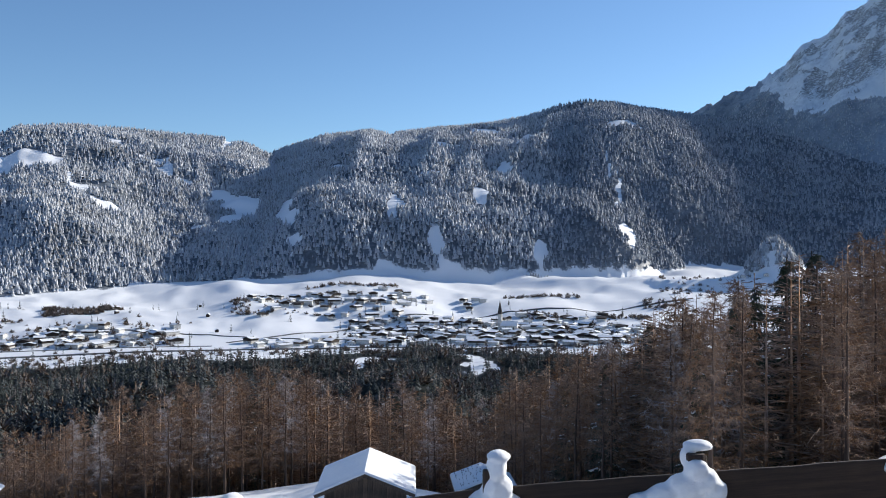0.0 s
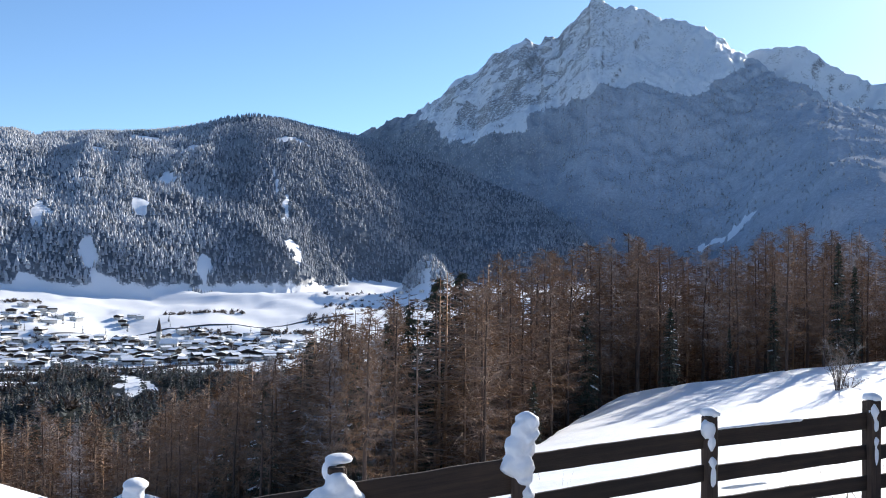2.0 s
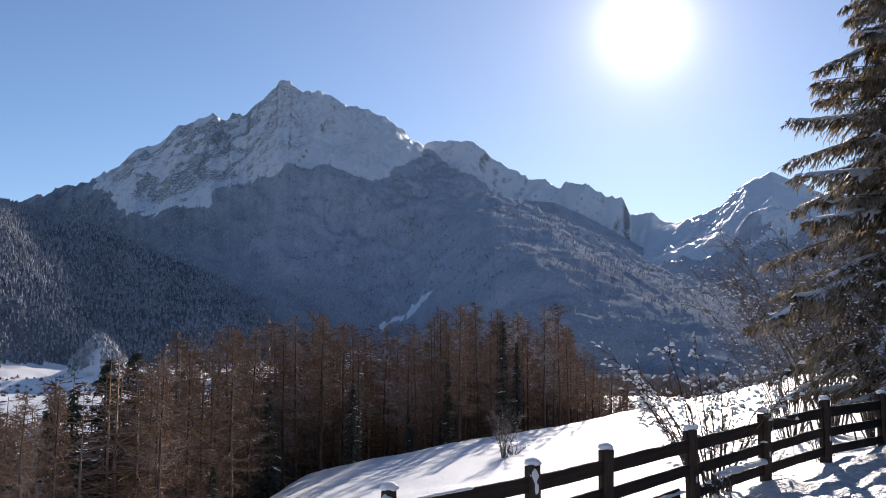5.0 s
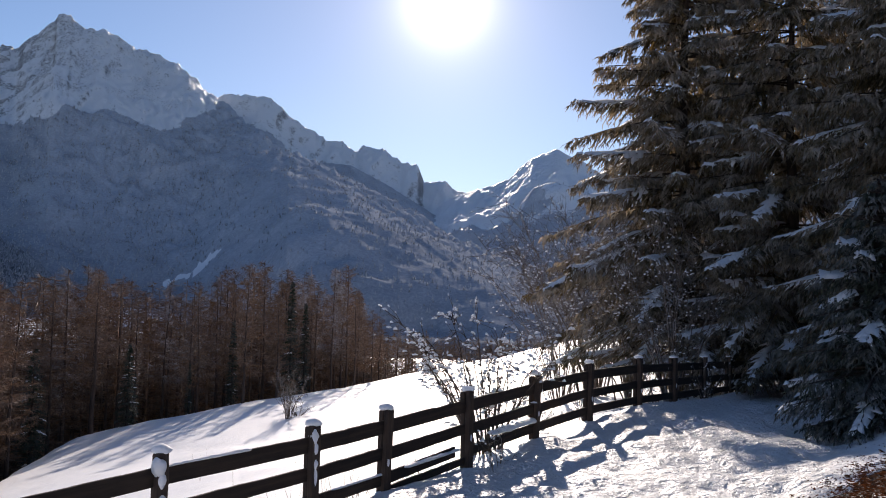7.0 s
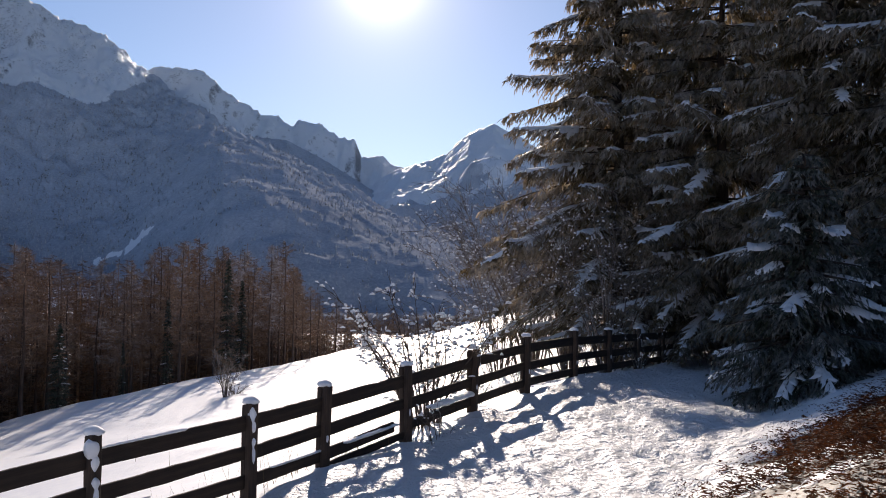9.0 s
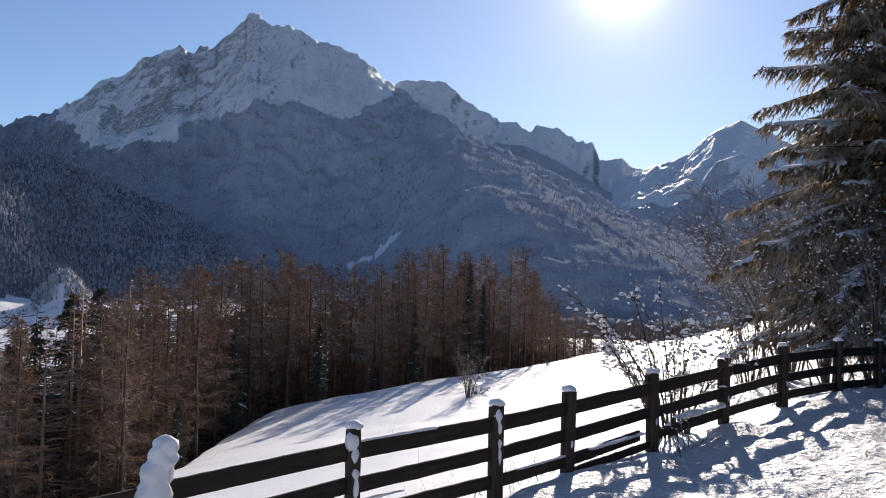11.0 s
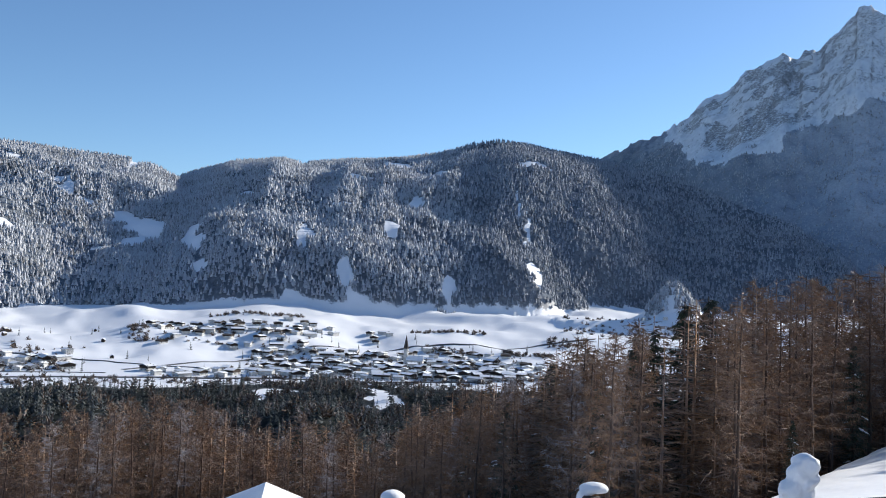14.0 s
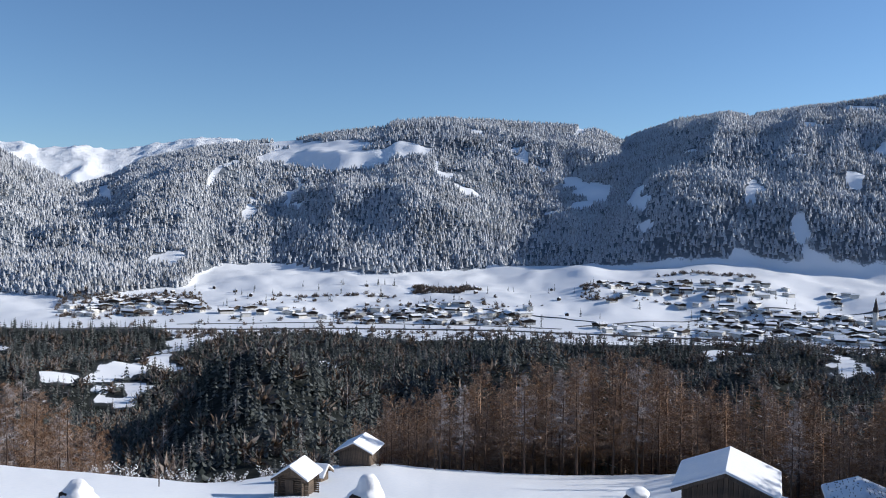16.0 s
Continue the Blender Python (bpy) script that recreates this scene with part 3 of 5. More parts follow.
def box(bm, sx, sy, sz, m=None, bevel=0.0):
    """A box of that size, centred, then placed by m."""
    vs = bmesh.ops.create_cube(bm, size=1.0, matrix=Matrix.Diagonal((sx, sy, sz, 1)))["verts"]
    if bevel:
        es = list({e for v in vs for e in v.link_edges})
        r = bmesh.ops.bevel(bm, geom=es, offset=bevel, segments=1, affect="EDGES", profile=0.5)
        vs = list({v for f in r["faces"] for v in f.verts} | {v for v in vs if v.is_valid})
    if m is not None:
        bmesh.ops.transform(bm, matrix=m, verts=vs)
    return vs


def between(a, b, up=Vector((0, 0, 1))):
    """A frame at a whose x axis runs to b."""
    a, b = Vector(a), Vector(b)
    x = (b - a).normalized()
    y = up.cross(x).normalized()
    z = x.cross(y)
    m = Matrix((x, y, z)).transposed().to_4x4()
    m.translation = (a + b) / 2
    return m, (b - a).length


def roughen(bm, amount, size, seed=0):
    for v in bm.verts:
        v.co += noise.noise_vector(v.co / size + Vector((seed * 3.1, seed * 7.7, seed))) * amount


def snow_blob(bm, centre, sx, sy, sz, seed, rough=0.18, sub=3, flat=0.35):
    """A rounded lump of snow with a flattened underside."""
    vs = bmesh.ops.create_icosphere(bm, subdivisions=sub, radius=1.0)["verts"]
    for v in vs:
        n = noise.noise_vector(v.co * 1.3 + Vector((seed, seed * 2.3, 0)))
        v.co += n * rough + noise.noise_vector(v.co * 3.7 + Vector((seed, 0, 1))) * rough * 0.45 + noise.noise_vector(v.co * 8.5 + Vector((seed, 2, 1))) * rough * 0.2
        if v.co.z < -flat:
            v.co.z = -flat + (v.co.z + flat) * 0.25
        v.co = Vector((v.co.x * sx, v.co.y * sy, v.co.z * sz)) + Vector(centre)


def empty(name, loc, rz=0.0):
    ob = new(name)
    ob.matrix_basis = pose(*loc, 0, 0, rz)
    ob.empty_display_size = 0.3
    return ob


# ---- the fence along the path ----
POST_X = [-8.9, -7.16, -5.55, -3.88, -1.55, 0.40, 1.92, 3.49, 5.48, 7.51, 8.83, 10.73, 12.77, 14.85, 17.27, 19.43, 21.7, 23.9, 26.1]
POST_TOP = [-2.90, -2.55, -2.62, -2.13, -1.83, -1.58, -1.47, -1.36, -1.25, -1.19, -1.12, -1.0, -0.87, -0.75, -0.73, -0.78, -0.83, -0.88, -0.92]
CAPS = [0.10, 0.10, 0.10, 0.14, 0.05, 0.17, 0.13, 0.26, 0.06, 0.06, 0.06, 0.05, 0.05, 0.05, 0.05, 0.04, 0.04, 0.03, 0.03]
rng = random.Random(4)
fence = empty("fence", (0, FENCE_Y, -2.6))
fence_m = fence.matrix_basis.inverted()


def fence_part(name, bm, mat, m, label=""):
    ob = part(name, bm, mat, fence, label)
    ob.matrix_basis = fence_m @ m
    return ob


def post_top(i):
    return POST_TOP[i] - 0.05


for i, x in enumerate(POST_X):
    top, foot = post_top(i), ground_z(x, FENCE_Y) - 0.35
    wide = 0.115 if i in (4, 9) else 0.10
    # two stakes with the boards held between them
    for side, dx, dy, cut in ((0, 0.005, -0.025, 0.03), (1, -0.05, -0.145, 0.0)):
        bm = bmesh.new()
        box(bm, wide + 0.02 * side, 0.075, top - cut - foot, None, 0.012)
        bmesh.ops.subdivide_edges(bm, edges=[e for e in bm.edges if e.calc_length() > 0.5], cuts=5)
        roughen(bm, 0.010, 0.15, i + 40 * side)
        fence_part("post", bm, POST_WOOD, pose(x + dx, FENCE_Y + dy, (top - cut + foot) / 2, rng.uniform(-1, 1), rng.uniform(-2, 2), rng.uniform(-6, 6)))


def rail(i, drop_a, drop_b, wide, reach=1.0, seed=0):
    """One board between posts i and i + 1; drop: how far its middle lies below the post tops."""
    a = Vector((POST_X[i] + 0.02, FENCE_Y - 0.085, post_top(i) - drop_a))
    b = Vector((POST_X[i + 1] - 0.02, FENCE_Y - 0.085, post_top(i + 1) - drop_b))
    b = a + (b - a) * reach
    m, length = between(a, b)
    bm = bmesh.new()
    box(bm, length + 0.05, 0.035, wide, None, 0.006)
    bmesh.ops.subdivide_edges(bm, edges=[e for e in bm.edges if e.calc_length() > 0.6], cuts=14)
    for v in bm.verts:
        n = noise.noise(Vector((v.co.x * 2.2, seed * 5.3, 0 if v.co.z > 0 else 9)))
        chip = noise.noise(Vector((v.co.x * 9, seed * 2.3, 4)))
        v.co.z += 0.007 * n + (0.007 * chip if v.co.z > 0 else 0.003 * chip)
    fence_part("rail", bm, RAIL_WOOD, m)


for i in range(len(POST_X) - 1):
    wide = 0.30 if i in (4, 5, 6) else (0.17 if i > 6 else 0.22)
    first = 0.30 if i in (4, 5, 6) else 0.22
    gap = 0.36 if i in (4, 5, 6) else 0.315
    rail(i, first, first, wide, 1.0, i)
    rail(i, first + gap + 0.02, first + gap, 0.15, 1.0, i + 30)
    third = 0.82 if i == 10 else 1.0
    rail(i, first + 2 * gap, first + 2 * gap - (0.05 if i == 10 else 0), 0.145, third, i + 60)
rail(10, 1.0, 0.98, 0.10, 1.0, 91)
tagged(fence, "dark weathered wooden board fence with snow-capped posts", "fence")

# snow on the posts and boards
def clinging_snow(name, bm, label, size):
    """Snow frozen to the fence, its lumps melted into one body."""
    ob = part(name, bm, SNOW_CAP, fence, label, True)
    ob.matrix_basis = fence_m
    mod = ob.modifiers.new("melt", "REMESH")
    mod.mode, mod.voxel_size, mod.use_smooth_shade = "VOXEL", size, True


for i, x in enumerate(POST_X):
    bm = bmesh.new()
    top = post_top(i)
    y = FENCE_Y
    h = CAPS[i]
    if i == 7:      # a tall plastered lump that hangs down the post
        for dz, s, w, dx in ((0.15, 0.09, 0.085, 0.045), (0.05, 0.12, 0.11, 0.02), (-0.08, 0.14, 0.135, -0.03), (-0.20, 0.12, 0.14, -0.05), (-0.31, 0.07, 0.075, 0.0), (-0.44, 0.06, 0.06, 0.03), (-0.56, 0.10, 0.12, -0.01), (-0.68, 0.10, 0.09, 0.0)):
            snow_blob(bm, (x + dx, y - 0.12, top + dz), w, 0.13, s, i + dz * 17, 0.3, 3, 0.9)
    elif i == 5:    # a column of snow that spreads onto the board
        for dz, w, s, dx in ((0.085, 0.09, 0.045, 0.015), (0.0, 0.08, 0.11, 0.0), (-0.15, 0.12, 0.12, 0.0), (-0.27, 0.22, 0.12, -0.02), (-0.34, 0.38, 0.11, 0.02)):
            snow_blob(bm, (x + dx, y - 0.12, top + dz), w, 0.13, s, i + dz * 5, 0.14, 3, 0.8)
    elif i == 6:    # a cap with a thick drift below it
        snow_blob(bm, (x + 0.0, y - 0.02, top + 0.03), 0.115, 0.10, 0.05, 3, 0.12, 3)
        snow_blob(bm, (x - 0.09, y - 0.07, top - 0.04), 0.055, 0.06, 0.08, 8, 0.12, 3, 0.9)
        for dx, dz, w, s in ((-0.05, -0.12, 0.09, 0.10), (0.0, -0.20, 0.13, 0.11), (0.07, -0.27, 0.11, 0.12), (-0.14, -0.25, 0.15, 0.11), (-0.28, -0.31, 0.15, 0.10), (-0.42, -0.37, 0.15, 0.09), (-0.56, -0.43, 0.14, 0.08), (-0.70, -0.48, 0.13, 0.07), (0.09, -0.38, 0.05, 0.10)):
            snow_blob(bm, (x + dx, y - 0.16, top + dz), w, 0.11, s, 5 + dx * 9, 0.16, 3, 0.9)
    elif i == 8 or i == 9:
        snow_blob(bm, (x - 0.03, y - 0.10, top + h * 0.2), 0.085, 0.10, h, i, 0.2, 3)
        for dz, w, s, dx in ((-0.12, 0.075, 0.09, -0.05), (-0.25, 0.045, 0.09, -0.01), (-0.42, 0.05, 0.06, 0.0), (-0.56, 0.04, 0.12, 0.01)):
            snow_blob(bm, (x - 0.06 + dx * (0.7 if i == 8 else 0.3), y - 0.15, top + dz), w * (1 if i == 8 else 0.55), 0.07, s, i + dz * 9, 0.25, 2, 0.9)
    elif i < 4:     # a drift that widens down the post
        for dz, w, s in ((h * 0.35, 0.10, h * 0.8), (-0.05, 0.16, 0.11), (-0.15, 0.23, 0.12), (-0.27, 0.32, 0.12)):
            snow_blob(bm, (x + dz * 0.15, y - 0.03, top + dz), w, w, s, i + dz * 7, 0.16, 3, 0.9)
    else:
        snow_blob(bm, (x - 0.03, y - 0.10, top + h * 0.2), 0.085, 0.10, h, i, 0.2, 3)
        if i > 9:
            snow_blob(bm, (x - 0.03, y - 0.12, top - 0.35), 0.02, 0.035, 0.28, i * 3, 0.4, 2, 0.95)
            snow_blob(bm, (x - 0.06, y - 0.17, top - 0.62 - 0.02 * (i % 3)), 0.03, 0.03, 0.06, i * 5, 0.4, 2, 0.95)
    clinging_snow("snow_cap", bm, "lump of fresh white snow", 0.016)


def board_snow(i, t0, t1, drop, thick, seed, deep=0.07, taper=0.0):
    """A ragged ridge of snow that clings along a board."""
    bm = bmesh.new()
    a, b = Vector((POST_X[i], FENCE_Y - 0.11, post_top(i) - drop)), Vector((POST_X[i + 1], FENCE_Y - 0.11, post_top(i + 1) - drop))
    n = max(4, int((t1 - t0) * (b - a).length / 0.11))
    for k in range(n + 1):
        p = a.lerp(b, t0 + (t1 - t0) * k / n)
        s = thick * (1 - taper * (1 - k / n)) * (0.75 + 0.6 * noise.noise(Vector((k * 0.45, seed, 0))))
        snow_blob(bm, (p.x, p.y, p.z + s * 0.2), 0.12, deep, max(s, 0.015), seed + k, 0.16, 2, 0.8)
    clinging_snow("snow_ridge", bm, "ragged ridge of snow", 0.014)


board_snow(5, 0.18, 0.40, 0.42, 0.06, 5)
board_snow(4, 0.45, 0.98, 0.38, 0.11, 7, 0.07, 0.7)
board_snow(6, 0.03, 0.22, 0.40, 0.03, 25, 0.04)
board_snow(3, 0.05, 0.45, 0.16, 0.07, 27, 0.08)
board_snow(8, 0.30, 0.48, 0.135, 0.025, 9, 0.04)
board_snow(8, 0.02, 0.30, 0.135, 0.012, 11, 0.03)
board_snow(8, 0.1, 0.26, 0.70, 0.02, 13, 0.03)
board_snow(10, 0.25, 0.82, 0.79, 0.03, 15, 0.05)
board_snow(11, 0.35, 0.9, 0.72, 0.05, 17, 0.1)
board_snow(9, 0.3, 0.9, 0.78, 0.015, 19, 0.03)


# ---- hay huts on the meadow ----
def gable_hut(name, loc, rz, length, width, wall_h, roof_h, over, label, style):
    """A small barn: ridge along y, gable end towards -y. style: 'boards' or 'logs'."""
    hut = empty(name, loc, rz)
    if style == "logs":
        rows = 11
        d = wall_h / rows
        for k in range(rows):
            for side in (-1, 1):
                for along in (0, 1):
                    bm = bmesh.new()
                    ln = (length if along else width) + 0.46
                    bmesh.ops.create_cone(bm, cap_ends=True, segments=7, radius1=d * 0.47, radius2=d * 0.42, depth=ln, matrix=Matrix.Rotation(radians(90), 4, "Y"))
                    roughen(bm, 0.012, 0.3, k)
                    ob = part("log", bm, LOG_WOOD, hut)
                    z = d * (k + (0.75 if along else 0.25)) + 0.02
                    ob.matrix_basis = pose(side * (width / 2 - 0.1), 0, z, 0, 0, 90 + rng.uniform(-1, 1)) if along else pose(0, side * (length / 2 - 0.1), z, 0, 0, rng.uniform(-1, 1))
    else:
        for side in (-1, 1):
            n = int(length / 0.24)
            for k in range(n):
                bm = bmesh.new()
                box(bm, 0.04, length / n - 0.012, wall_h + 0.2, None, 0.006)
                part("plank", bm, HUT_WOOD, hut).matrix_basis = pose(side * (width / 2), -length / 2 + (k + 0.5) * length / n, wall_h / 2 - 0.1, 0, 0, rng.uniform(-1, 1))
        n = int(width / 0.2)
        for side in (-1, 1):
            for k in range(n):
                x = -width / 2 + (k + 0.5) * width / n
                h = wall_h + roof_h * (1 - abs(x) / (width / 2)) - 0.03
                bm = bmesh.new()
                box(bm, width / n - 0.012, 0.04, h + 0.2, None, 0.006)
                part("plank", bm, HUT_WOOD, hut).matrix_basis = pose(x, side * (length / 2), h / 2 - 0.1, 0, rng.uniform(-0.4, 0.4), 0)
        bm = bmesh.new()
        box(bm, width - 0.1, length - 0.1, wall_h * 0.98)
        part("lining", bm, HUT_DARK, hut).matrix_basis = pose(0, 0, wall_h / 2 - 0.05)
    if style == "logs":
        n = 9
        for side in (-1, 1):
            for k in range(n):
                x = -width / 2 + (k + 0.5) * width / n
                h = roof_h * (1 - abs(x) / (width / 2)) + 0.05
                bm = bmesh.new()
                box(bm, width / n - 0.01, 0.05, h, None, 0.005)
                part("plank", bm, LOG_WOOD, hut).matrix_basis = pose(x, side * (length / 2 - 0.06), wall_h + h / 2 - 0.03)
        bm = bmesh.new()
        box(bm, width * 0.32, 0.05, wall_h * 0.82, None, 0.01)
        part("door", bm, HUT_WOOD, hut, "plain plank door").matrix_basis = pose(-0.1, -length / 2 - 0.04, wall_h * 0.45)
        bm = bmesh.new()
        box(bm, width - 0.5, length - 0.5, wall_h)
        part("lining", bm, HUT_DARK, hut).matrix_basis = pose(0, 0, wall_h / 2)
    ang = math.atan2(roof_h, width / 2)
    run = (width / 2 + over) / math.cos(ang)
    for side in (-1, 1):
        bm = bmesh.new()
        box(bm, run, length + 2 * over, 0.07, None, 0.01)
        m = pose(0, 0, wall_h + roof_h + 0.03) @ pose(0, 0, 0, 0, side * math.degrees(ang), 0) @ pose(side * run / 2, 0, 0)
        part("roof", bm, HUT_DARK, hut).matrix_basis = m
        bm = bmesh.new()
        box(bm, run + 0.02, 0.05, 0.16, None, 0.01)
        for end in (-1, 1):
            part("barge_board", bm.copy(), HUT_WOOD, hut).matrix_basis = m @ pose(0, end * (length / 2 + over), -0.05)
        bm.free()
    # snow over both roof slopes, as one soft slab
    bm = bmesh.new()
    nx, ny = 24, 18
    hw, hl = width / 2 + over + 0.03, length / 2 + over + 0.04
    grid = {}
    for a in range(nx + 1):
        for b in range(ny + 1):
            u, v = math.sin((-1 + 2 * a / nx) * math.pi / 2), math.sin((-1 + 2 * b / ny) * math.pi / 2)
            x, y = u * hw, v * hl
            base = wall_h + roof_h + 0.07 - abs(x) * math.tan(ang)
            rim = min(1.0, (1 - abs(u)) * 30) ** 0.5 * min(1.0, (1 - abs(v)) * 30) ** 0.5
            lump = 0.03 * noise.noise(Vector((x * 0.9, y * 0.9, rz)))
            if style == "shingle":
                lump += 0.05 * noise.noise(Vector((x * 4, y * 4, 3)))
            grid[a, b] = (bm.verts.new((x, y, base + 0.03 + 0.08 * rim + lump * 0.6)), bm.verts.new((x, y, base - 0.01)))
    for a in range(nx):
        for b in range(ny):
            for k, order in ((0, 1), (1, -1)):
                vs = [grid[a, b][k], grid[a + 1, b][k], grid[a + 1, b + 1][k], grid[a, b + 1][k]]
                bm.faces.new(vs[::order])
    rim_ids = [(a, 0) for a in range(nx)] + [(nx, b) for b in range(ny)] + [(a, ny) for a in range(nx, 0, -1)] + [(0, b) for b in range(ny, 0, -1)]
    for p, q in zip(rim_ids, rim_ids[1:] + rim_ids[:1]):
        bm.faces.new([grid[p][0], grid[p][1], grid[q][1], grid[q][0]])
    bmesh.ops.recalc_face_normals(bm, faces=bm.faces)
    part("roof_snow", bm, SNOW, hut, "even blanket of snow on the roof", style == "shingle")
    if style == "shingle":       # upturned shingle ends that poke through the snow
        for side in (-1, 1):
            for k in range(6):
                for j in range(7):
                    bm = bmesh.new()
                    box(bm, 0.05, rng.uniform(0.14, 0.26), 0.09, None, 0.01)
                    m = pose(0, 0, wall_h + roof_h + 0.14) @ pose(0, 0, 0, 0, side * math.degrees(ang), 0) @ pose(side * run * (0.1 + 0.145 * k + rng.uniform(-0.05, 0.05)), (-1 + 2 * (j + 0.5 + rng.uniform(-0.25, 0.25)) / 7) * (length / 2 + over * 0.7), 0.0, 0, side * 25, rng.uniform(-15, 15))
                    part("shingle", bm, HUT_DARK, hut).matrix_basis = m
    return tagged(hut, label, "hut", "hay huts")


def on_ground(az, r, sink=0.0):
    p = polar(az, 0, r)
    return (p.x, p.y, ground_z(p.x, p.y) - sink)
gable_hut("hay_hut", on_ground(5.0, 39.5, 0.1), 2, 3.7, 3.5, 2.3, 0.72, 0.42, "brown board hay hut under a thick white roof of snow", "boards")
gable_hut("hay_hut", on_ground(32.7, 54, 0.1), 11, 2.0, 1.75, 1.45, 0.58, 0.30, "small grey log hay hut with crossed log ends and snowy roof", "logs")
gable_hut("hay_hut", on_ground(28.55, 71, 0.3), 12, 2.9, 2.5, 1.7, 0.62, 0.35, "grey board hay hut with snowy roof at the meadow's edge", "boards")
gable_hut("hay_hut", on_ground(-2.7, 42, 0.5), 4, 2.4, 2.3, 1.5, 0.42, 0.35, "low hay hut with lumpy snow on its shingle roof", "shingle")

gable_hut("hay_hut", on_ground(31.65, 62, 0.5), 100, 1.8, 1.5, 1.2, 0.45, 0.3, "tiny hut with snowy roof behind the log hut", "boards")


# ---- woods ----
def cone_tree(sides, h, w, seed):
    """Two stacked ragged cones: a far conifer. Returns corners and triangles."""
    rg = np.random.RandomState(seed)
    vs, fs = [], []
    for z0, z1, r in ((0.06, 0.72, 1.0), (0.45, 1.0, 0.62)):
        b = len(vs)
        for k in range(sides):
            a = 2 * math.pi * (k + rg.uniform(-0.25, 0.25)) / sides
            q = r * w * rg.uniform(0.75, 1.2)
            vs.append((math.cos(a) * q, math.sin(a) * q, h * (z0 + rg.uniform(-0.05, 0.06))))
        vs.append((rg.uniform(-0.1, 0.1) * w, rg.uniform(-0.1, 0.1) * w, h * z1))
        fs += [(b + k, b + (k + 1) % sides, b + sides) for k in range(sides)]
    return np.array(vs), np.array(fs)


def fir_tree(h, w, seed, whorls=6, arms=4):
    """Whorls of drooping pointed boughs round a thin stem."""
    rg = np.random.RandomState(seed)
    vs, fs = [], []
    for i in range(whorls):
        t = i / (whorls - 1)
        z = h * (0.08 + 0.88 * t)
        reach = w * (1 - t) ** 0.8 * rg.uniform(0.7, 1.15) + 0.02
        for k in range(arms):
            a = 2 * math.pi * (k + rg.uniform(-0.3, 0.3) + 0.5 * (i % 2)) / arms
            q = reach * rg.uniform(0.5, 1.25)
            half = 0.40 * q + 0.01
            c, s = math.cos(a), math.sin(a)
            drop = h * 0.055 + 0.22 * q
            b = len(vs)
            vs += [(0, 0, z + h * 0.05), (c * q * 0.62 - s * half, s * q * 0.62 + c * half, z - drop * 0.6),
                   (c * q, s * q, z - drop), (c * q * 0.62 + s * half, s * q * 0.62 - c * half, z - drop * 0.6)]
            fs += [(b, b + 1, b + 2), (b, b + 2, b + 3)]
    b = len(vs)
    vs += [(0.06 * w, 0, 0), (-0.03 * w, 0.05 * w, 0), (-0.03 * w, -0.05 * w, 0), (0, 0, h)]
    fs += [(b, b + 1, b + 3), (b + 1, b + 2, b + 3), (b + 2, b, b + 3)]
    return np.array(vs), np.array(fs)


def plant(name, kinds, xs, ys, zs, scales, mats, label, seed=0, squash=None):
    """Many trees joined into one wood. kinds: templates; scales: size of each tree."""
    rg = np.random.RandomState(seed)
    which = rg.randint(0, len(kinds), len(xs))
    allv, allf, off = [], [], 0
    for k, (tv, tf) in enumerate(kinds):
        m = which == k
        n = int(m.sum())
        if not n:
            continue
        a = rg.uniform(0, 2 * math.pi, n)
        s = scales[m]
        wide = s * (squash[m] if squash is not None else rg.uniform(0.85, 1.15, n))
        ca, sa = np.cos(a)[:, None], np.sin(a)[:, None]
        vx = (tv[None, :, 0] * ca - tv[None, :, 1] * sa) * wide[:, None] + xs[m][:, None]
        vy = (tv[None, :, 0] * sa + tv[None, :, 1] * ca) * wide[:, None] + ys[m][:, None]
        vz = tv[None, :, 2] * s[:, None] + zs[m][:, None]
        allv.append(np.stack([vx, vy, vz], -1).reshape(-1, 3))
        allf.append((tf[None] + (np.arange(n) * len(tv))[:, None, None] + off).reshape(-1, 3))
        off += n * len(tv)
    me = mesh_arrays(name, np.concatenate(allv), np.concatenate(allf), kinds is far_kinds)
    me.materials.append(mats)
    return tagged(new(name, me), label, "forest", kind="stuff")


def far_wood_material(name, frost, dark, light):
    m, nt, b = material(name)
    g = nt.nodes.new("ShaderNodeNewGeometry")
    rnd = g.outputs["Random Per Island"]
    c = nramp(nt, rnd, [(0.0, dark), (1.0, light)])
    patch = nnoise(nt, 0.012, 5, 0.6)
    spot = nnoise(nt, 0.22, 3, 0.6)
    f = nmath(nt, "ADD", nmath(nt, "MULTIPLY", patch, 0.9), nmath(nt, "MULTIPLY", spot, 0.6))
    f = nmath(nt, "ADD", f, nmath(nt, "MULTIPLY", nmath(nt, "SUBTRACT", rnd, 0.5), 0.35))
    fac = nmath(nt, "MULTIPLY", nramp(nt, f, [(0.40, (0, 0, 0)), (0.82, (1, 1, 1))]), frost, True)
    c = nmix(nt, fac, c, (0.58, 0.595, 0.62))
    nt.links.new(c, b.inputs["Base Color"])
    b.inputs["Roughness"].default_value = 0.85
    b.inputs["Specular IOR Level"].default_value = 0.1
    return m


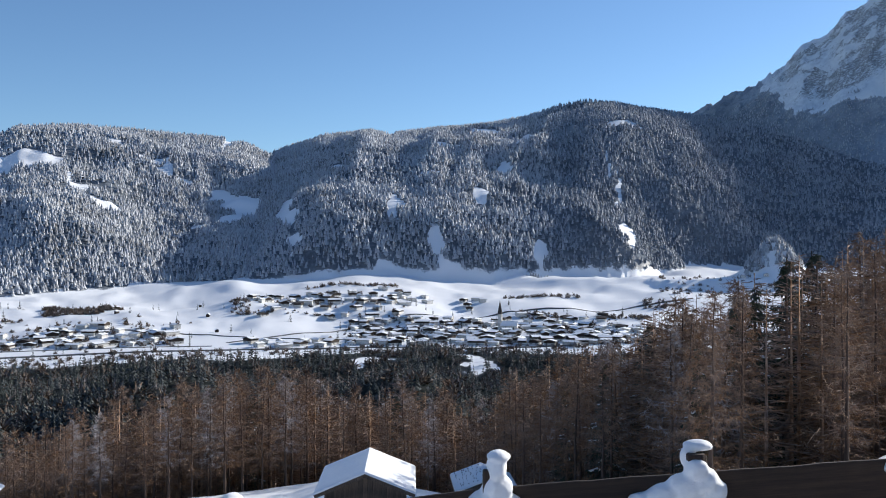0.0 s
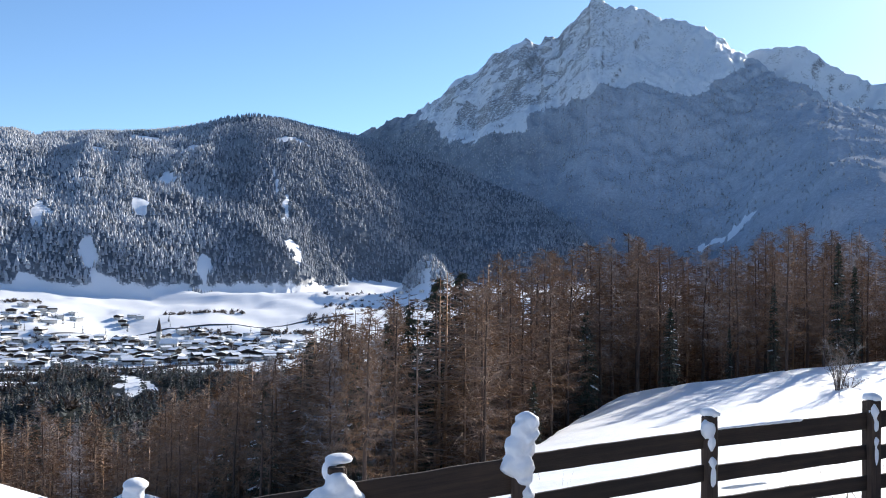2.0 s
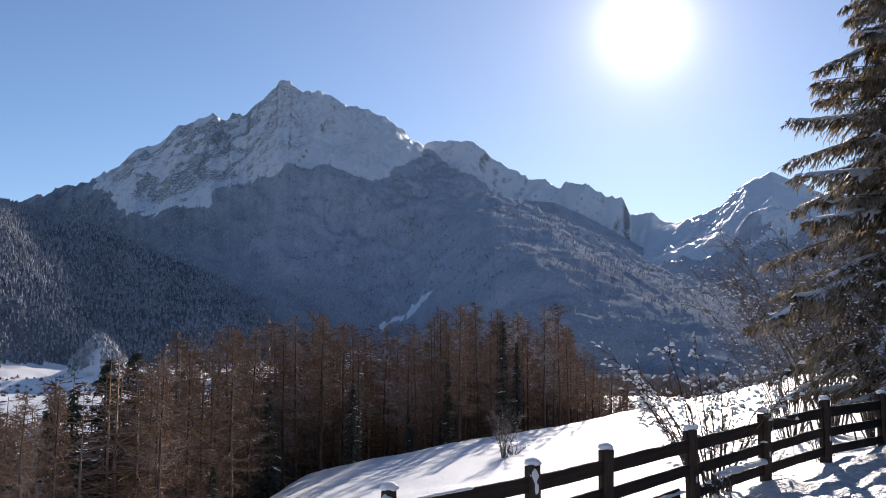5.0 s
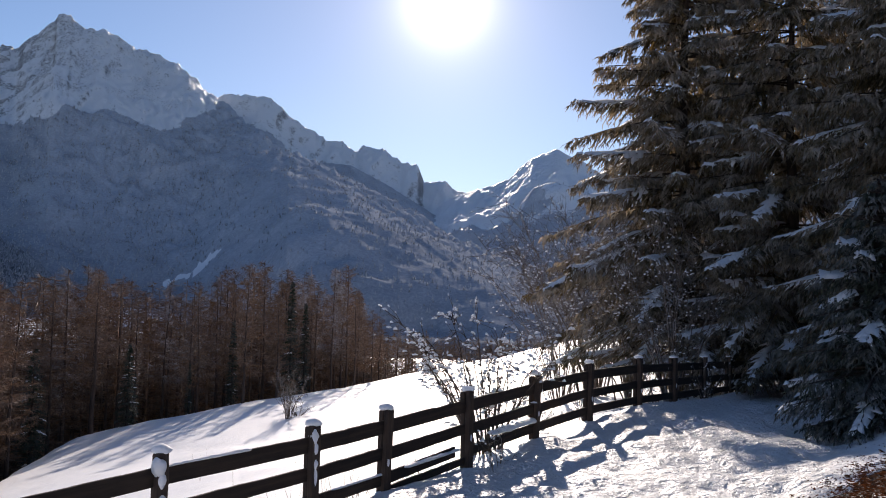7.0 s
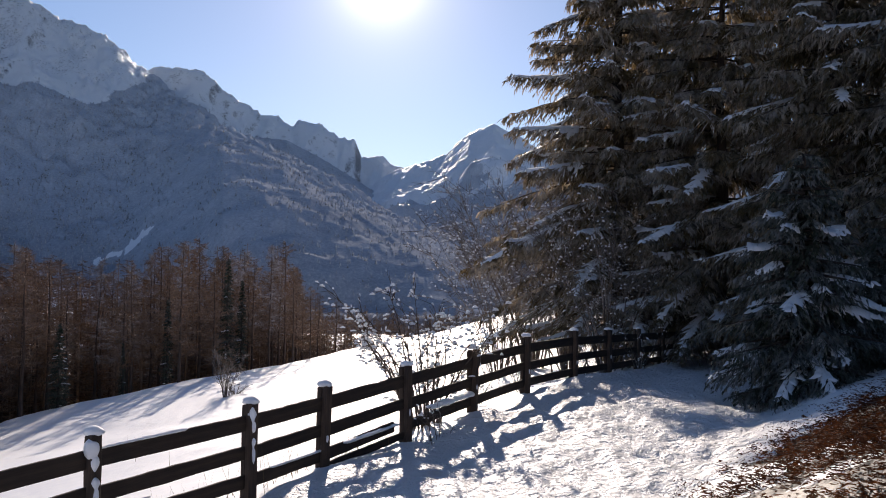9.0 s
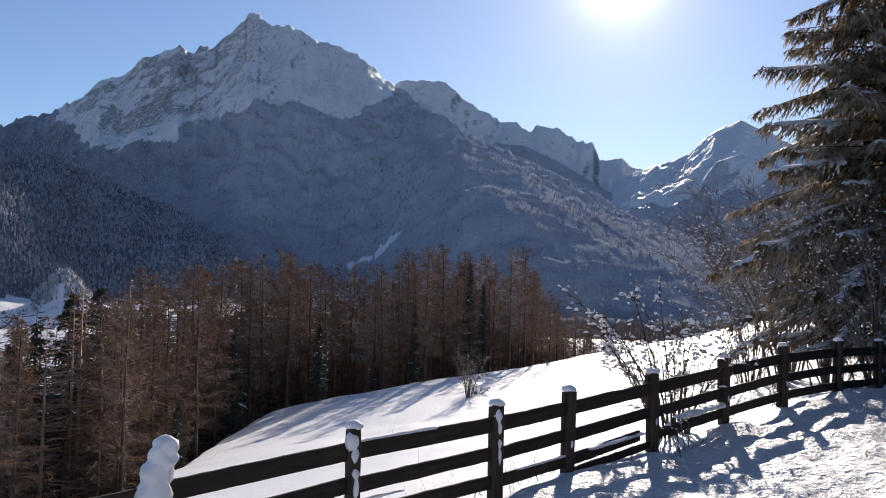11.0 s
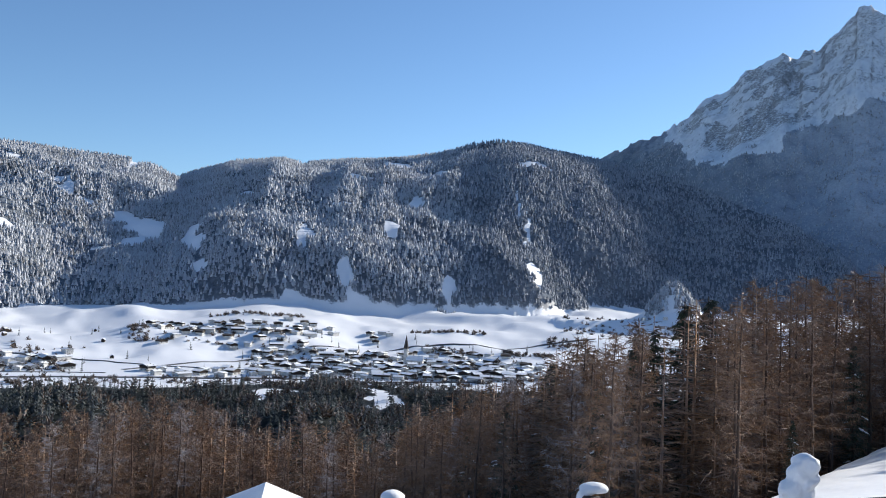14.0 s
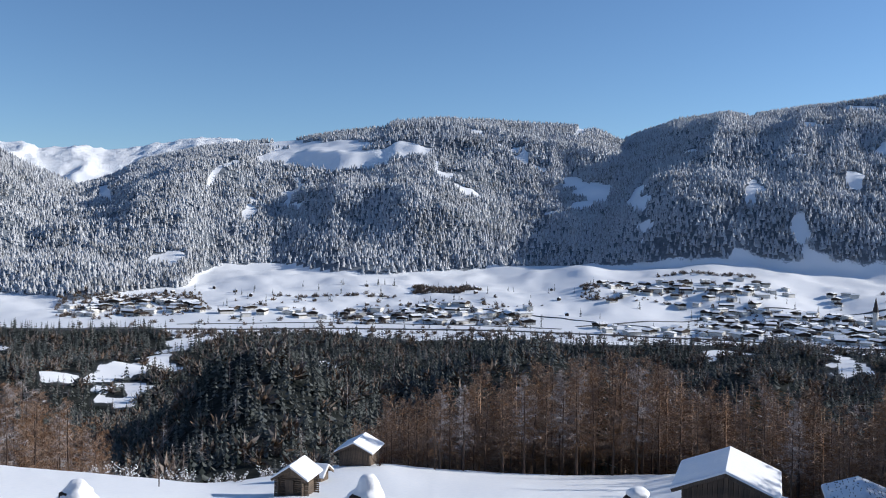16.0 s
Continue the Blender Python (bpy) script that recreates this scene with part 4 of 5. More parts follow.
# shaded copy of the far spruces: shade put in as darker, bluer colour
SHADED_WOOD = far_wood_material("shade_tinted_far_spruces", 0.5, (0.10, 0.118, 0.14), (0.175, 0.198, 0.228))
# paled and low in contrast: haze put into these trees' colour
SPUR_WOOD = far_wood_material("haze_paled_larch_and_spruce", 0.7, (0.18, 0.165, 0.15), (0.34, 0.315, 0.29))
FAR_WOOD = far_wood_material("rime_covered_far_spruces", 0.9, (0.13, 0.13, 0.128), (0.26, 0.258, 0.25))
GORGE_WOOD = far_wood_material("dark_gorge_spruces", 0.15, (0.010, 0.017, 0.013), (0.038, 0.047, 0.032))
rs = np.random.RandomState(7)


def scatter(n, az0, az1, r0, r1):
    az = rs.uniform(az0, az1, n)
    r = np.sqrt(rs.uniform(r0 * r0, r1 * r1, n))
    return -np.sin(np.radians(az)) * r, np.cos(np.radians(az)) * r


far_kinds = [cone_tree(4, 1.0, 0.29, s) for s in range(6)]
for name, n, az0, az1, r0, r1, size, mat, label in (
        ("forest_far_slope", 74000, 10, 58, 1230, 2560, 11.5, FAR_WOOD, "rime-white spruce forest on a sunlit mountain slope"),
        ("forest_mid_slope", 44000, -9, 16, 1520, 2860, 12.0, FAR_WOOD, "snow-dusted spruce forest on a broad rounded mountain"),
        ("forest_shaded_slope", 40000, -34, -4, 1600, 2860, 11.0, SHADED_WOOD, "spruce forest on the shaded mountainside, coloured darker and bluer for shade"),
        ("forest_spur", 40000, -66, -16, 2050, 4500, 11.0, SPUR_WOOD, "mixed forest on the spur below the rocky peak, paled for haze")):
    tx, ty = scatter(n, az0, az1, r0, r1)
    tz, tw, _ = height(tx, ty)
    tw = tw[0]
    keep = (tw > 0.4) & (rs.uniform(0, 1, n) < 0.35 + 0.9 * smooth(fbm(tx, ty, 180, 4, 61), -0.45, 0.25))
    taz = np.degrees(np.arctan2(-tx, ty))
    # the shade-coloured trees take over from the lit ones across this band
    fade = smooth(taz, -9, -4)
    if mat is SHADED_WOOD:
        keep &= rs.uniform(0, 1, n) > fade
    elif mat is SPUR_WOOD:
        keep &= rs.uniform(0, 1, n) < 0.25 + 0.75 * smooth(taz, -45, -38)
    elif name == "forest_mid_slope":
        keep &= rs.uniform(0, 1, n) < fade
    tx, ty, tz = tx[keep], ty[keep], tz[keep]
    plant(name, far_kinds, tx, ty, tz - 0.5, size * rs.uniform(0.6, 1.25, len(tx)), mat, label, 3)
# the rimed grove on the knoll by the hamlet
tx, ty = scatter(420, -22.6, -19.3, 1630, 1760)
plant("knoll_grove", far_kinds, tx, ty, height(tx, ty)[0] - 0.5, rs.uniform(8, 15, len(tx)), FAR_WOOD, "grove of rime-white trees on a knoll by the hamlet", 4)

# the dark wooded gorge between meadow and valley floor
fir_kinds = [fir_tree(1.0, w, s) for s, w in enumerate((0.2, 0.24, 0.28, 0.32, 0.38, 0.26, 0.22))]
tx, ty = scatter(10500, -16, 52, 230, 1040)
nx_, ny_ = scatter(2600, 18, 48, 260, 560)
tx, ty = np.concatenate([tx, nx_]), np.concatenate([ty, ny_])
tr, ta = np.hypot(tx, ty), np.degrees(np.arctan2(-tx, ty))
tz = height(tx, ty)[0]
keep = height(tx, ty)[1][1] > 0.5
tx, ty, tz, tr = tx[keep], ty[keep], tz[keep], tr[keep]
plant("forest_gorge", fir_kinds, tx, ty, tz - 0.5, (4.5 + 9.5 * rs.uniform(0, 1, len(tx)) ** 1.6) * np.interp(np.hypot(tx, ty), [250, 600], [0.72, 1.0]), GORGE_WOOD, "dark spruce wood in the shaded gorge", 5)


# ---- single trees ----
def tube(vs, fs, pts, radii, sides=5):
    """Adds a tapered tube through pts to lists of corners and triangles."""
    base = len(vs)
    for i, p in enumerate(pts):
        q = pts[min(i + 1, len(pts) - 1)] - pts[max(i - 1, 0)]
        q = q / (np.linalg.norm(q) + 1e-9)
        u = np.cross(q, (0.31, 0.95, 0.1) if abs(q[2]) > 0.8 else (0, 0, 1.0))
        u /= np.linalg.norm(u) + 1e-9
        w = np.cross(q, u)
        for k in range(sides):
            a = 2 * math.pi * k / sides
            vs.append(p + radii[i] * (math.cos(a) * u + math.sin(a) * w))
    for i in range(len(pts) - 1):
        for k in range(sides):
            a, b = base + i * sides + k, base + i * sides + (k + 1) % sides
            fs.append((a, b, b + sides))
            fs.append((a, b + sides, a + sides))


def sliver(vs, fs, p, d, length, width, rg):
    """A thin pointed twig: two crossing triangles would cost twice, one will do."""
    side = np.cross(d, rg.normal(size=3))
    side *= width * 0.5 / (np.linalg.norm(side) + 1e-9)
    b = len(vs)
    vs += [p - side, p + side, p + d * length]
    fs.append((b, b + 1, b + 2))


def larch_mesh(seed, h=12.0, rim=False):
    rg = np.random.RandomState(seed)
    tv, tf, cv, cf = [], [], [], []
    lean = rg.normal(0, 0.012, 2)
    stem = [np.array((lean[0] * z * z / h + 0.05 * math.sin(z * 0.9 + seed), lean[1] * z * z / h, z)) for z in np.linspace(-0.4, h, 9)]
    tube(tv, tf, stem, [0.15 * (1 - 0.93 * i / 8) + 0.008 for i in range(9)], 6)
    n = 70
    bare = rg.uniform(0.16, 0.34)
    for i in range(n):
        t = bare + (1 - bare) * (i + rg.uniform(0, 1)) / n
        t = min(t, 0.99)
        z = h * t
        a = rg.uniform(0, 2 * math.pi)
        k = min(int((z + 0.4) / (h + 0.4) * 8), 7)
        f = (z + 0.4) / (h + 0.4) * 8 - k
        p = stem[k] * (1 - f) + stem[k + 1] * f
        reach = (0.30 + 2.25 * (1 - (t - bare) / (1 - bare)) ** 0.7 * (0.55 + 0.45 * min(1.0, (t - bare) / 0.18))) * rg.uniform(0.6, 1.15)
        out = np.array((math.cos(a), math.sin(a), 0.0))
        rise = rg.uniform(-0.12, 0.16) + 0.35 * t * t
        pts = [p, p + out * reach * 0.5 + np.array((0, 0, reach * 0.5 * rise - 0.06 * reach)), p + out * reach + np.array((0, 0, reach * rise))]
        tube(cv, cf, pts, [0.022, 0.014, 0.004], 3)
        m = int(14 + 13 * reach)
        for j in range(m):
            u = rg.uniform(0.12, 1.0)
            q = pts[0] * (1 - u) + pts[2] * u + np.array((0, 0, -0.06 * reach * math.sin(math.pi * u)))
            d = out * rg.uniform(0.1, 0.9) + rg.normal(0, 0.55, 3) + np.array((0, 0, -0.30))
            d /= np.linalg.norm(d)
            sliver(cv, cf, q, d, rg.uniform(0.25, 0.7), rg.uniform(0.024, 0.052), rg)
    return (mesh_arrays("trunk", np.array(tv), np.array(tf), True), mesh_arrays("crown", np.array(cv), np.array(cf)))


def thing_tree(name, trunk, crown, bark, leaf, label, cat="tree", group=""):
    t = empty(name, (0, 0, 0))
    part_mesh("trunk", trunk, bark, t)
    part_mesh("crown", crown, leaf, t)
    return tagged(t, label, cat, group)


LARCHES = []
for s in range(7):
    tm, cm = larch_mesh(100 + s)
    rimed = s >= 5
    LARCHES.append(thing_tree("larch_tree", tm, cm, BARK, LARCH_RIMED if rimed else LARCH,
                              "bare larch with rime-white twigs in the wood" if rimed else "bare orange-brown winter larch with slender trunk", "tree", "larch wood"))

# canopy of the larch wood: direction, elevation of the tree tops
CANOPY = [(-56, -1.2), (-53, -0.6), (-51.4, 0.7), (-50.1, 2.8), (-47.7, 3.2), (-45.6, 2.85), (-42.4, 3.0), (-38.7, 1.6), (-36.5, 2.15), (-33.5, 2.7), (-31.3, 2.1), (-27.2, 1.4),
          (-25, 0.8), (-23.9, -0.1), (-21.5, -0.1), (-18.7, -1.5), (-17, -2.7), (-15, -2.9), (-13, -4.3), (-11, -5.4), (-8, -6.6), (-5.5, -7.2), (-4.3, -7.8), (-2.5, -10.2), (-0.6, -9.3),
          (1.5, -9.0), (3.2, -8.5), (5.4, -9.2), (7.5, -8.0), (11, -7.5), (14.7, -7.7), (18.4, -8.8), (20.5, -8.9), (22.3, -10.0), (25.9, -10.8), (28, -11.5), (31, -12.5)]
CANOPY_AZ, CANOPY_EL = [c[0] for c in CANOPY], [c[1] for c in CANOPY]
rg = random.Random(21)
spots = []
first_use = set()


# gaps in front of the single spruces
KEPT_CLEAR = [(-21.7, 1.7, 50), (-13.4, 1.1, 52), (-36.8, 0.8, 60), (-46.6, 0.5, 66), (-28.2, 1.0, 42)]


def set_larch(az, r, top_el, kind=None):
    x, y = -math.sin(radians(az)) * r, math.cos(radians(az)) * r
    if any((x - a) ** 2 + (y - b) ** 2 < 3.4 for a, b in spots):
        return
    if any(abs(az - a) < w and r < q for a, w, q in KEPT_CLEAR):
        return
    z = ground_z(x, y)
    h = r * math.tan(radians(top_el)) - z
    if h < 4.5:
        return
    h = min(h, 17.5) * rg.uniform(0.90, 1.04)
    k = kind if kind is not None else (rg.choice([5, 6]) if rg.random() < 0.2 else rg.randrange(5))
    s = h / 12.0
    m = Matrix.Translation((x, y, z)) @ Matrix.Rotation(rg.uniform(0, 6.28), 4, "Z") @ Matrix.Diagonal((s * rg.uniform(0.85, 1.05), s * rg.uniform(0.85, 1.05), s, 1))
    spots.append((x, y))
    if k in first_use:
        copy_thing(LARCHES[k], m).matrix_basis = m
    else:
        first_use.add(k)
        LARCHES[k].matrix_basis = m


# the front row along the meadow's edge, then the depth of the wood
for i in range(260):
    az = rg.uniform(-53, 12) if rg.random() < 0.8 else rg.uniform(10, 27)
    edge = float(np.interp(az, FIELD_AZ, FIELD_EDGE))
    set_larch(az, edge + rg.uniform(1.5, 14), float(np.interp(az, CANOPY_AZ, CANOPY_EL)) + rg.uniform(-1.8, 0.2))
while len(spots) < 275:
    az = rg.uniform(-54, 28)
    edge = float(np.interp(az, FIELD_AZ, FIELD_EDGE))
    set_larch(az, edge + rg.uniform(10, 42), float(np.interp(az, CANOPY_AZ, CANOPY_EL)) + rg.uniform(-1.0, 0.5))
for i in range(120):      # the group at the meadow's far corner
    az = rg.uniform(44.5, 56)
    set_larch(az, rg.uniform(84, 115), float(np.interp(az, [44, 47, 50, 56], [-12.3, -10.2, -8.6, -8])) + rg.uniform(-1, 0.2))


# the wood goes on downhill behind them
def thin_larch(seed):
    """A light larch for the depth of the wood, 1 m high."""
    rg = np.random.RandomState(seed)
    vs, fs = [], []
    tube(vs, fs, [np.array((0, 0, z)) for z in (-0.03, 0.5, 1.0)], [0.011, 0.008, 0.001], 3)
    for i in range(190):
        t = rg.uniform(0.16, 0.99)
        a = rg.uniform(0, 2 * math.pi)
        d = np.array((math.cos(a), math.sin(a), rg.uniform(-0.35, 0.35)))
        reach = (0.025 + 0.21 * (1 - t) ** 0.7) * rg.uniform(0.5, 1.1)
        q = np.array((0, 0, t)) + d * reach * rg.uniform(0, 0.5)
        sliver(vs, fs, q, d / np.linalg.norm(d), reach, 0.0055, rg)
    return np.array(vs), np.array(fs)


thin_kinds = [thin_larch(400 + s) for s in range(6)]
n = 1700
t_az = np.concatenate([rs.uniform(-55, 29, 1300), rs.uniform(-17, 6, 400)])
t_r = np.interp(t_az, FIELD_AZ, FIELD_EDGE) + rs.uniform(12, 85, n)
px, py = -np.sin(np.radians(t_az)) * t_r, np.cos(np.radians(t_az)) * t_r
pz = height(px, py)[0]
ph = t_r * np.tan(np.radians(np.interp(t_az, CANOPY_AZ, CANOPY_EL) + rs.uniform(-2.4, -0.1, n))) - pz
keep = ph > 4
px, py, pz, ph = px[keep], py[keep], pz[keep], np.minimum(ph[keep], 19)
tx, ty = scatter(1500, -20, 54, 200, 1000)
keep = height(tx, ty)[1][1] > 0.3
tx, ty = tx[keep], ty[keep]
plant("gorge_larches", thin_kinds, tx, ty, height(tx, ty)[0] - 0.4, rs.uniform(7, 13, len(tx)), LARCH_RIMED, "rimed bare larches scattered through the gorge wood", 8)
tx, ty = scatter(800, -76, -52, 110, 290)
plant("wood_beyond_meadow", thin_kinds[:3] + fir_kinds[:1], tx, ty, height(tx, ty)[0] - 0.4, np.clip(np.hypot(tx, ty) * np.tan(np.radians(rs.uniform(-2.2, -0.9, len(tx)))) - height(tx, ty)[0], 1.5, 11), LARCH, "low mixed wood beyond the upper meadow", 6)
plant("larch_wood", thin_kinds, np.array(px), np.array(py), np.array(pz), np.array(ph), LARCH, "depth of a bare brown larch wood", 9)


# ---- the village on the valley floor ----
PLASTER, _nt, _b = material("white_house_plaster")
_nt.links.new(nramp(_nt, nnoise(_nt, 0.6, 4), [(0.3, (0.45, 0.44, 0.41)), (0.7, (0.7, 0.68, 0.64))]), _b.inputs["Base Color"])
_b.inputs["Roughness"].default_value = 0.9
TIMBER = wood_material("dark_chalet_timber", (0.022, 0.016, 0.012), (0.075, 0.05, 0.034), 1.0)
TILES = wood_material("dark_roof_tiles", (0.035, 0.03, 0.03), (0.10, 0.085, 0.08), 1.0)
ASPHALT, _nt, _b = material("wet_asphalt")
_nt.links.new(nramp(_nt, nnoise(_nt, 0.4, 4), [(0.3, (0.035, 0.037, 0.042)), (0.75, (0.11, 0.115, 0.12))]), _b.inputs["Base Color"])
_b.inputs["Roughness"].default_value = 0.6
GLASS_DARK, _nt, _b = material("dark_window_glass")
_nt.links.new(nramp(_nt, nnoise(_nt, 1.0, 2), [(0.3, (0.02, 0.024, 0.03)), (0.7, (0.04, 0.045, 0.05))]), _b.inputs["Base Color"])
_b.inputs["Roughness"].default_value = 0.15


def prism(bm, width, length, h, z=0.0):
    """A gable body: ridge along y."""
    pts = [(-width / 2, 0), (width / 2, 0), (0, h)]
    a = [bm.verts.new((x, -length / 2, z + q)) for x, q in pts]
    b = [bm.verts.new((x, length / 2, z + q)) for x, q in pts]
    bm.faces.new(a)
    bm.faces.new(b[::-1])
    for i in range(3):
        j = (i + 1) % 3
        bm.faces.new([a[j], a[i], b[i], b[j]])


def roof_slabs(bm, width, length, h, z, thick, over):
    ang = math.atan2(h, width / 2)
    run = (width / 2 + over) / math.cos(ang)
    for side in (-1, 1):
        m = pose(0, 0, z + h) @ pose(0, 0, 0, 0, side * math.degrees(ang), 0) @ pose(side * run / 2, 0, thick / 2)
        box(bm, run, length + 2 * over, thick, m)


def house(width, length, wall, rise, timber, label, snowy=True, balcony=True):
    h = empty("house", (0, 0, 0))
    bm = bmesh.new()
    box(bm, width, length, wall * 0.55 + 1.5, pose(0, 0, wall * 0.275 - 0.75))
    part("wall", bm, PLASTER, h)
    bm = bmesh.new()
    box(bm, width + 0.15, length + 0.15, wall * 0.45, pose(0, 0, wall * 0.775))
    prism(bm, width + 0.15, length + 0.15, rise, wall)
    part("upper_wall", bm, TIMBER if timber else PLASTER, h)
    bm = bmesh.new()
    roof_slabs(bm, width, length, rise, wall + 0.05, 0.25, 1.0)
    part("roof", bm, TILES, h)
    if snowy:
        bm = bmesh.new()
        roof_slabs(bm, width, length, rise, wall + 0.31, 0.35, 0.9)
        part("roof_snow", bm, SNOW, h, "white snow on the roof")
    if balcony:
        for end in (-1, 1):
            bm = bmesh.new()
            box(bm, width * 0.85, 0.9, 0.9, pose(0, end * (length / 2 + 0.45), wall * 0.6))
            part("balcony", bm, TIMBER, h)
    for end in (-1, 1):
        for k in (-1, 1):
            bm = bmesh.new()
            box(bm, 1.2, 0.1, 1.2, pose(k * width * 0.25, end * (length / 2 + 0.02), wall * 0.28))
            part("window", bm, GLASS_DARK, h)
    bm = bmesh.new()
    box(bm, 0.8, 0.8, 1.8, pose(width * 0.18, length * 0.15, wall + rise))
    part("chimney", bm, PLASTER, h)
    return tagged(h, label, "house", "village houses")


HOUSES = [house(11, 12.5, 5.8, 1.8, True, "white alpine house with timber gable and snowy roof"),
          house(13, 15, 6.5, 2.1, True, "large chalet with dark timber upper floor and snowy roof"),
          house(9.5, 11, 5.2, 1.7, False, "small white plastered house under a snowy roof", True, False),
          house(11, 18, 5.8, 1.7, False, "long white house with snow-covered roof", True, False),
          house(10, 12.5, 5.2, 1.7, True, "timber house with dark roof cleared of snow", False, True)]
used_house = set()
rh = random.Random(77)
plots = []


def set_house(az, r, k):
    x, y = -math.sin(radians(az)) * r, math.cos(radians(az)) * r
    if any((x - a) ** 2 + (y - b) ** 2 < 175 for a, b in plots):
        return False
    plots.append((x, y))
    turn = rh.choice([0, 90, 35, -30, 60]) + rh.uniform(-20, 20)
    m = pose(x, y, ground_z(x, y), 0, 0, turn) @ Matrix.Diagonal((rh.uniform(0.75, 1.2), rh.uniform(0.75, 1.2), rh.uniform(0.7, 1.0), 1))
    if k in used_house:
        copy_thing(HOUSES[k], m)
    else:
        used_house.add(k)
        HOUSES[k].matrix_basis = m
    return True


for az0, az1, r0, r1, n in ((-9.3, 6.2, 965, 1170, 142), (-14.5, -8.5, 990, 1120, 44), (2.5, 12.5, 1170, 1340, 50), (5.5, 13, 960, 1010, 15), (17, 29.5, 1010, 1130, 50),
                            (38.5, 47, 1085, 1180, 34), (30, 38, 1060, 1110, 12), (-3, 5, 1300, 1380, 12), (-10.5, -4, 1100, 1250, 18), (-24.5, -18.3, 1500, 1620, 12)):
    made = tries = 0
    while made < n and tries < 900:
        tries += 1
        made += set_house(rh.uniform(az0, az1), rh.uniform(r0, r1), rh.choice([0, 0, 1, 2, 2, 3, 3, 4]))

# church with a slender spire
church = empty("church", (0, 0, 0))
bm = bmesh.new()
box(bm, 9, 20, 10, pose(0, 0, 4))
prism(bm, 9, 20, 5, 9)
part("nave", bm, PLASTER, church, "white plastered nave")
bm = bmesh.new()
roof_slabs(bm, 9, 20, 5, 9.1, 0.5, 0.6)
part("roof", bm, SNOW, church, "snow-covered nave roof")
bm = bmesh.new()
box(bm, 5, 5, 24, pose(0, 12, 11))
part("tower", bm, PLASTER, church)
bm = bmesh.new()
bmesh.ops.create_cone(bm, cap_ends=True, segments=8, radius1=3.4, radius2=0.1, depth=17, matrix=pose(0, 12, 31))
part("spire", bm, TILES, church, "dark pointed spire")
for sx in (-1, 1):
    for k in (-6, -1, 4):
        bm = bmesh.new()
        box(bm, 0.15, 1.3, 4, pose(sx * 4.53, k, 5))
        part("window", bm, GLASS_DARK, church)
cp = polar(-4.4, 0, 1080)
church.matrix_basis = pose(cp.x, cp.y, ground_z(cp.x, cp.y) - 0.5, 0, 0, 75)
tagged(church, "white village church with a slender dark spire", "church")


def ribbon(name, pts, width, mat, label, lift=0.35):
    """A road laid over the ground along pts (direction, distance)."""
    az = np.interp(np.linspace(0, 1, 90), np.linspace(0, 1, len(pts)), [p[0] for p in pts])
    rr = np.interp(np.linspace(0, 1, 90), np.linspace(0, 1, len(pts)), [p[1] for p in pts])
    x, y = -np.sin(np.radians(az)) * rr, np.cos(np.radians(az)) * rr
    dx, dy = np.gradient(x), np.gradient(y)
    ln = np.hypot(dx, dy)
    ox, oy = -dy / ln * width / 2, dx / ln * width / 2
    z = np.maximum(height(x + ox, y + oy)[0], height(x - ox, y - oy)[0]) + lift
    n = len(x)
    v = np.concatenate([np.stack([x + ox, y + oy, z], -1), np.stack([x - ox, y - oy, z], -1), np.stack([x - ox, y - oy, z - 2], -1), np.stack([x + ox, y + oy, z - 2], -1)])
    f = [(k * n + i, ((k + 1) % 4) * n + i, ((k + 1) % 4) * n + i + 1, k * n + i + 1) for k in range(4) for i in range(n - 1)]
    me = mesh_arrays(name, v, f)
    me.materials.append(mat)
    return tagged(new(name, me), label, "road", kind="structure")


ribbon("road_valley", [(48, 985), (36, 965), (26, 968), (14, 952), (6, 950), (-2, 940), (-9, 975)], 9, ASPHALT, "dark cleared main road along the valley edge")
ribbon("road_village", [(14, 1010), (8, 1090), (3, 1180), (-2, 1240), (-8, 1290), (-16, 1400)], 6, ASPHALT, "narrow dark road through the village")
ribbon("road_lane", [(30, 1090), (22, 1110), (16, 1080), (12, 1040), (5, 1010), (-4, 1000)], 5, ASPHALT, "narrow village lane")
ribbon("road_slope", [(40, 1010), (30, 1018), (24, 1005), (15, 985)], 4, ASPHALT, "thin farm road over the snow")

# hedges, garden trees and little field barns on the valley floor
shrub = []
for s in range(4):
    rg2 = np.random.RandomState(500 + s)
    vs, fs = [], []
    for i in range(46):
        d = rg2.normal(size=3)
        d[2] = abs(d[2]) + 0.2
        d /= np.linalg.norm(d)
        sliver(vs, fs, d * rg2.uniform(0.05, 0.55) * np.array((0.8, 0.8, 1.0)), d + rg2.normal(0, 0.3, 3), rg2.uniform(0.25, 0.45), 0.16, rg2)
    shrub.append((np.array(vs), np.array(fs)))
BRUSH = leaf_material("bare_brown_brush", (0.05, 0.033, 0.022), (0.14, 0.09, 0.055), 0.2, 0.3)
bx, by = [], []
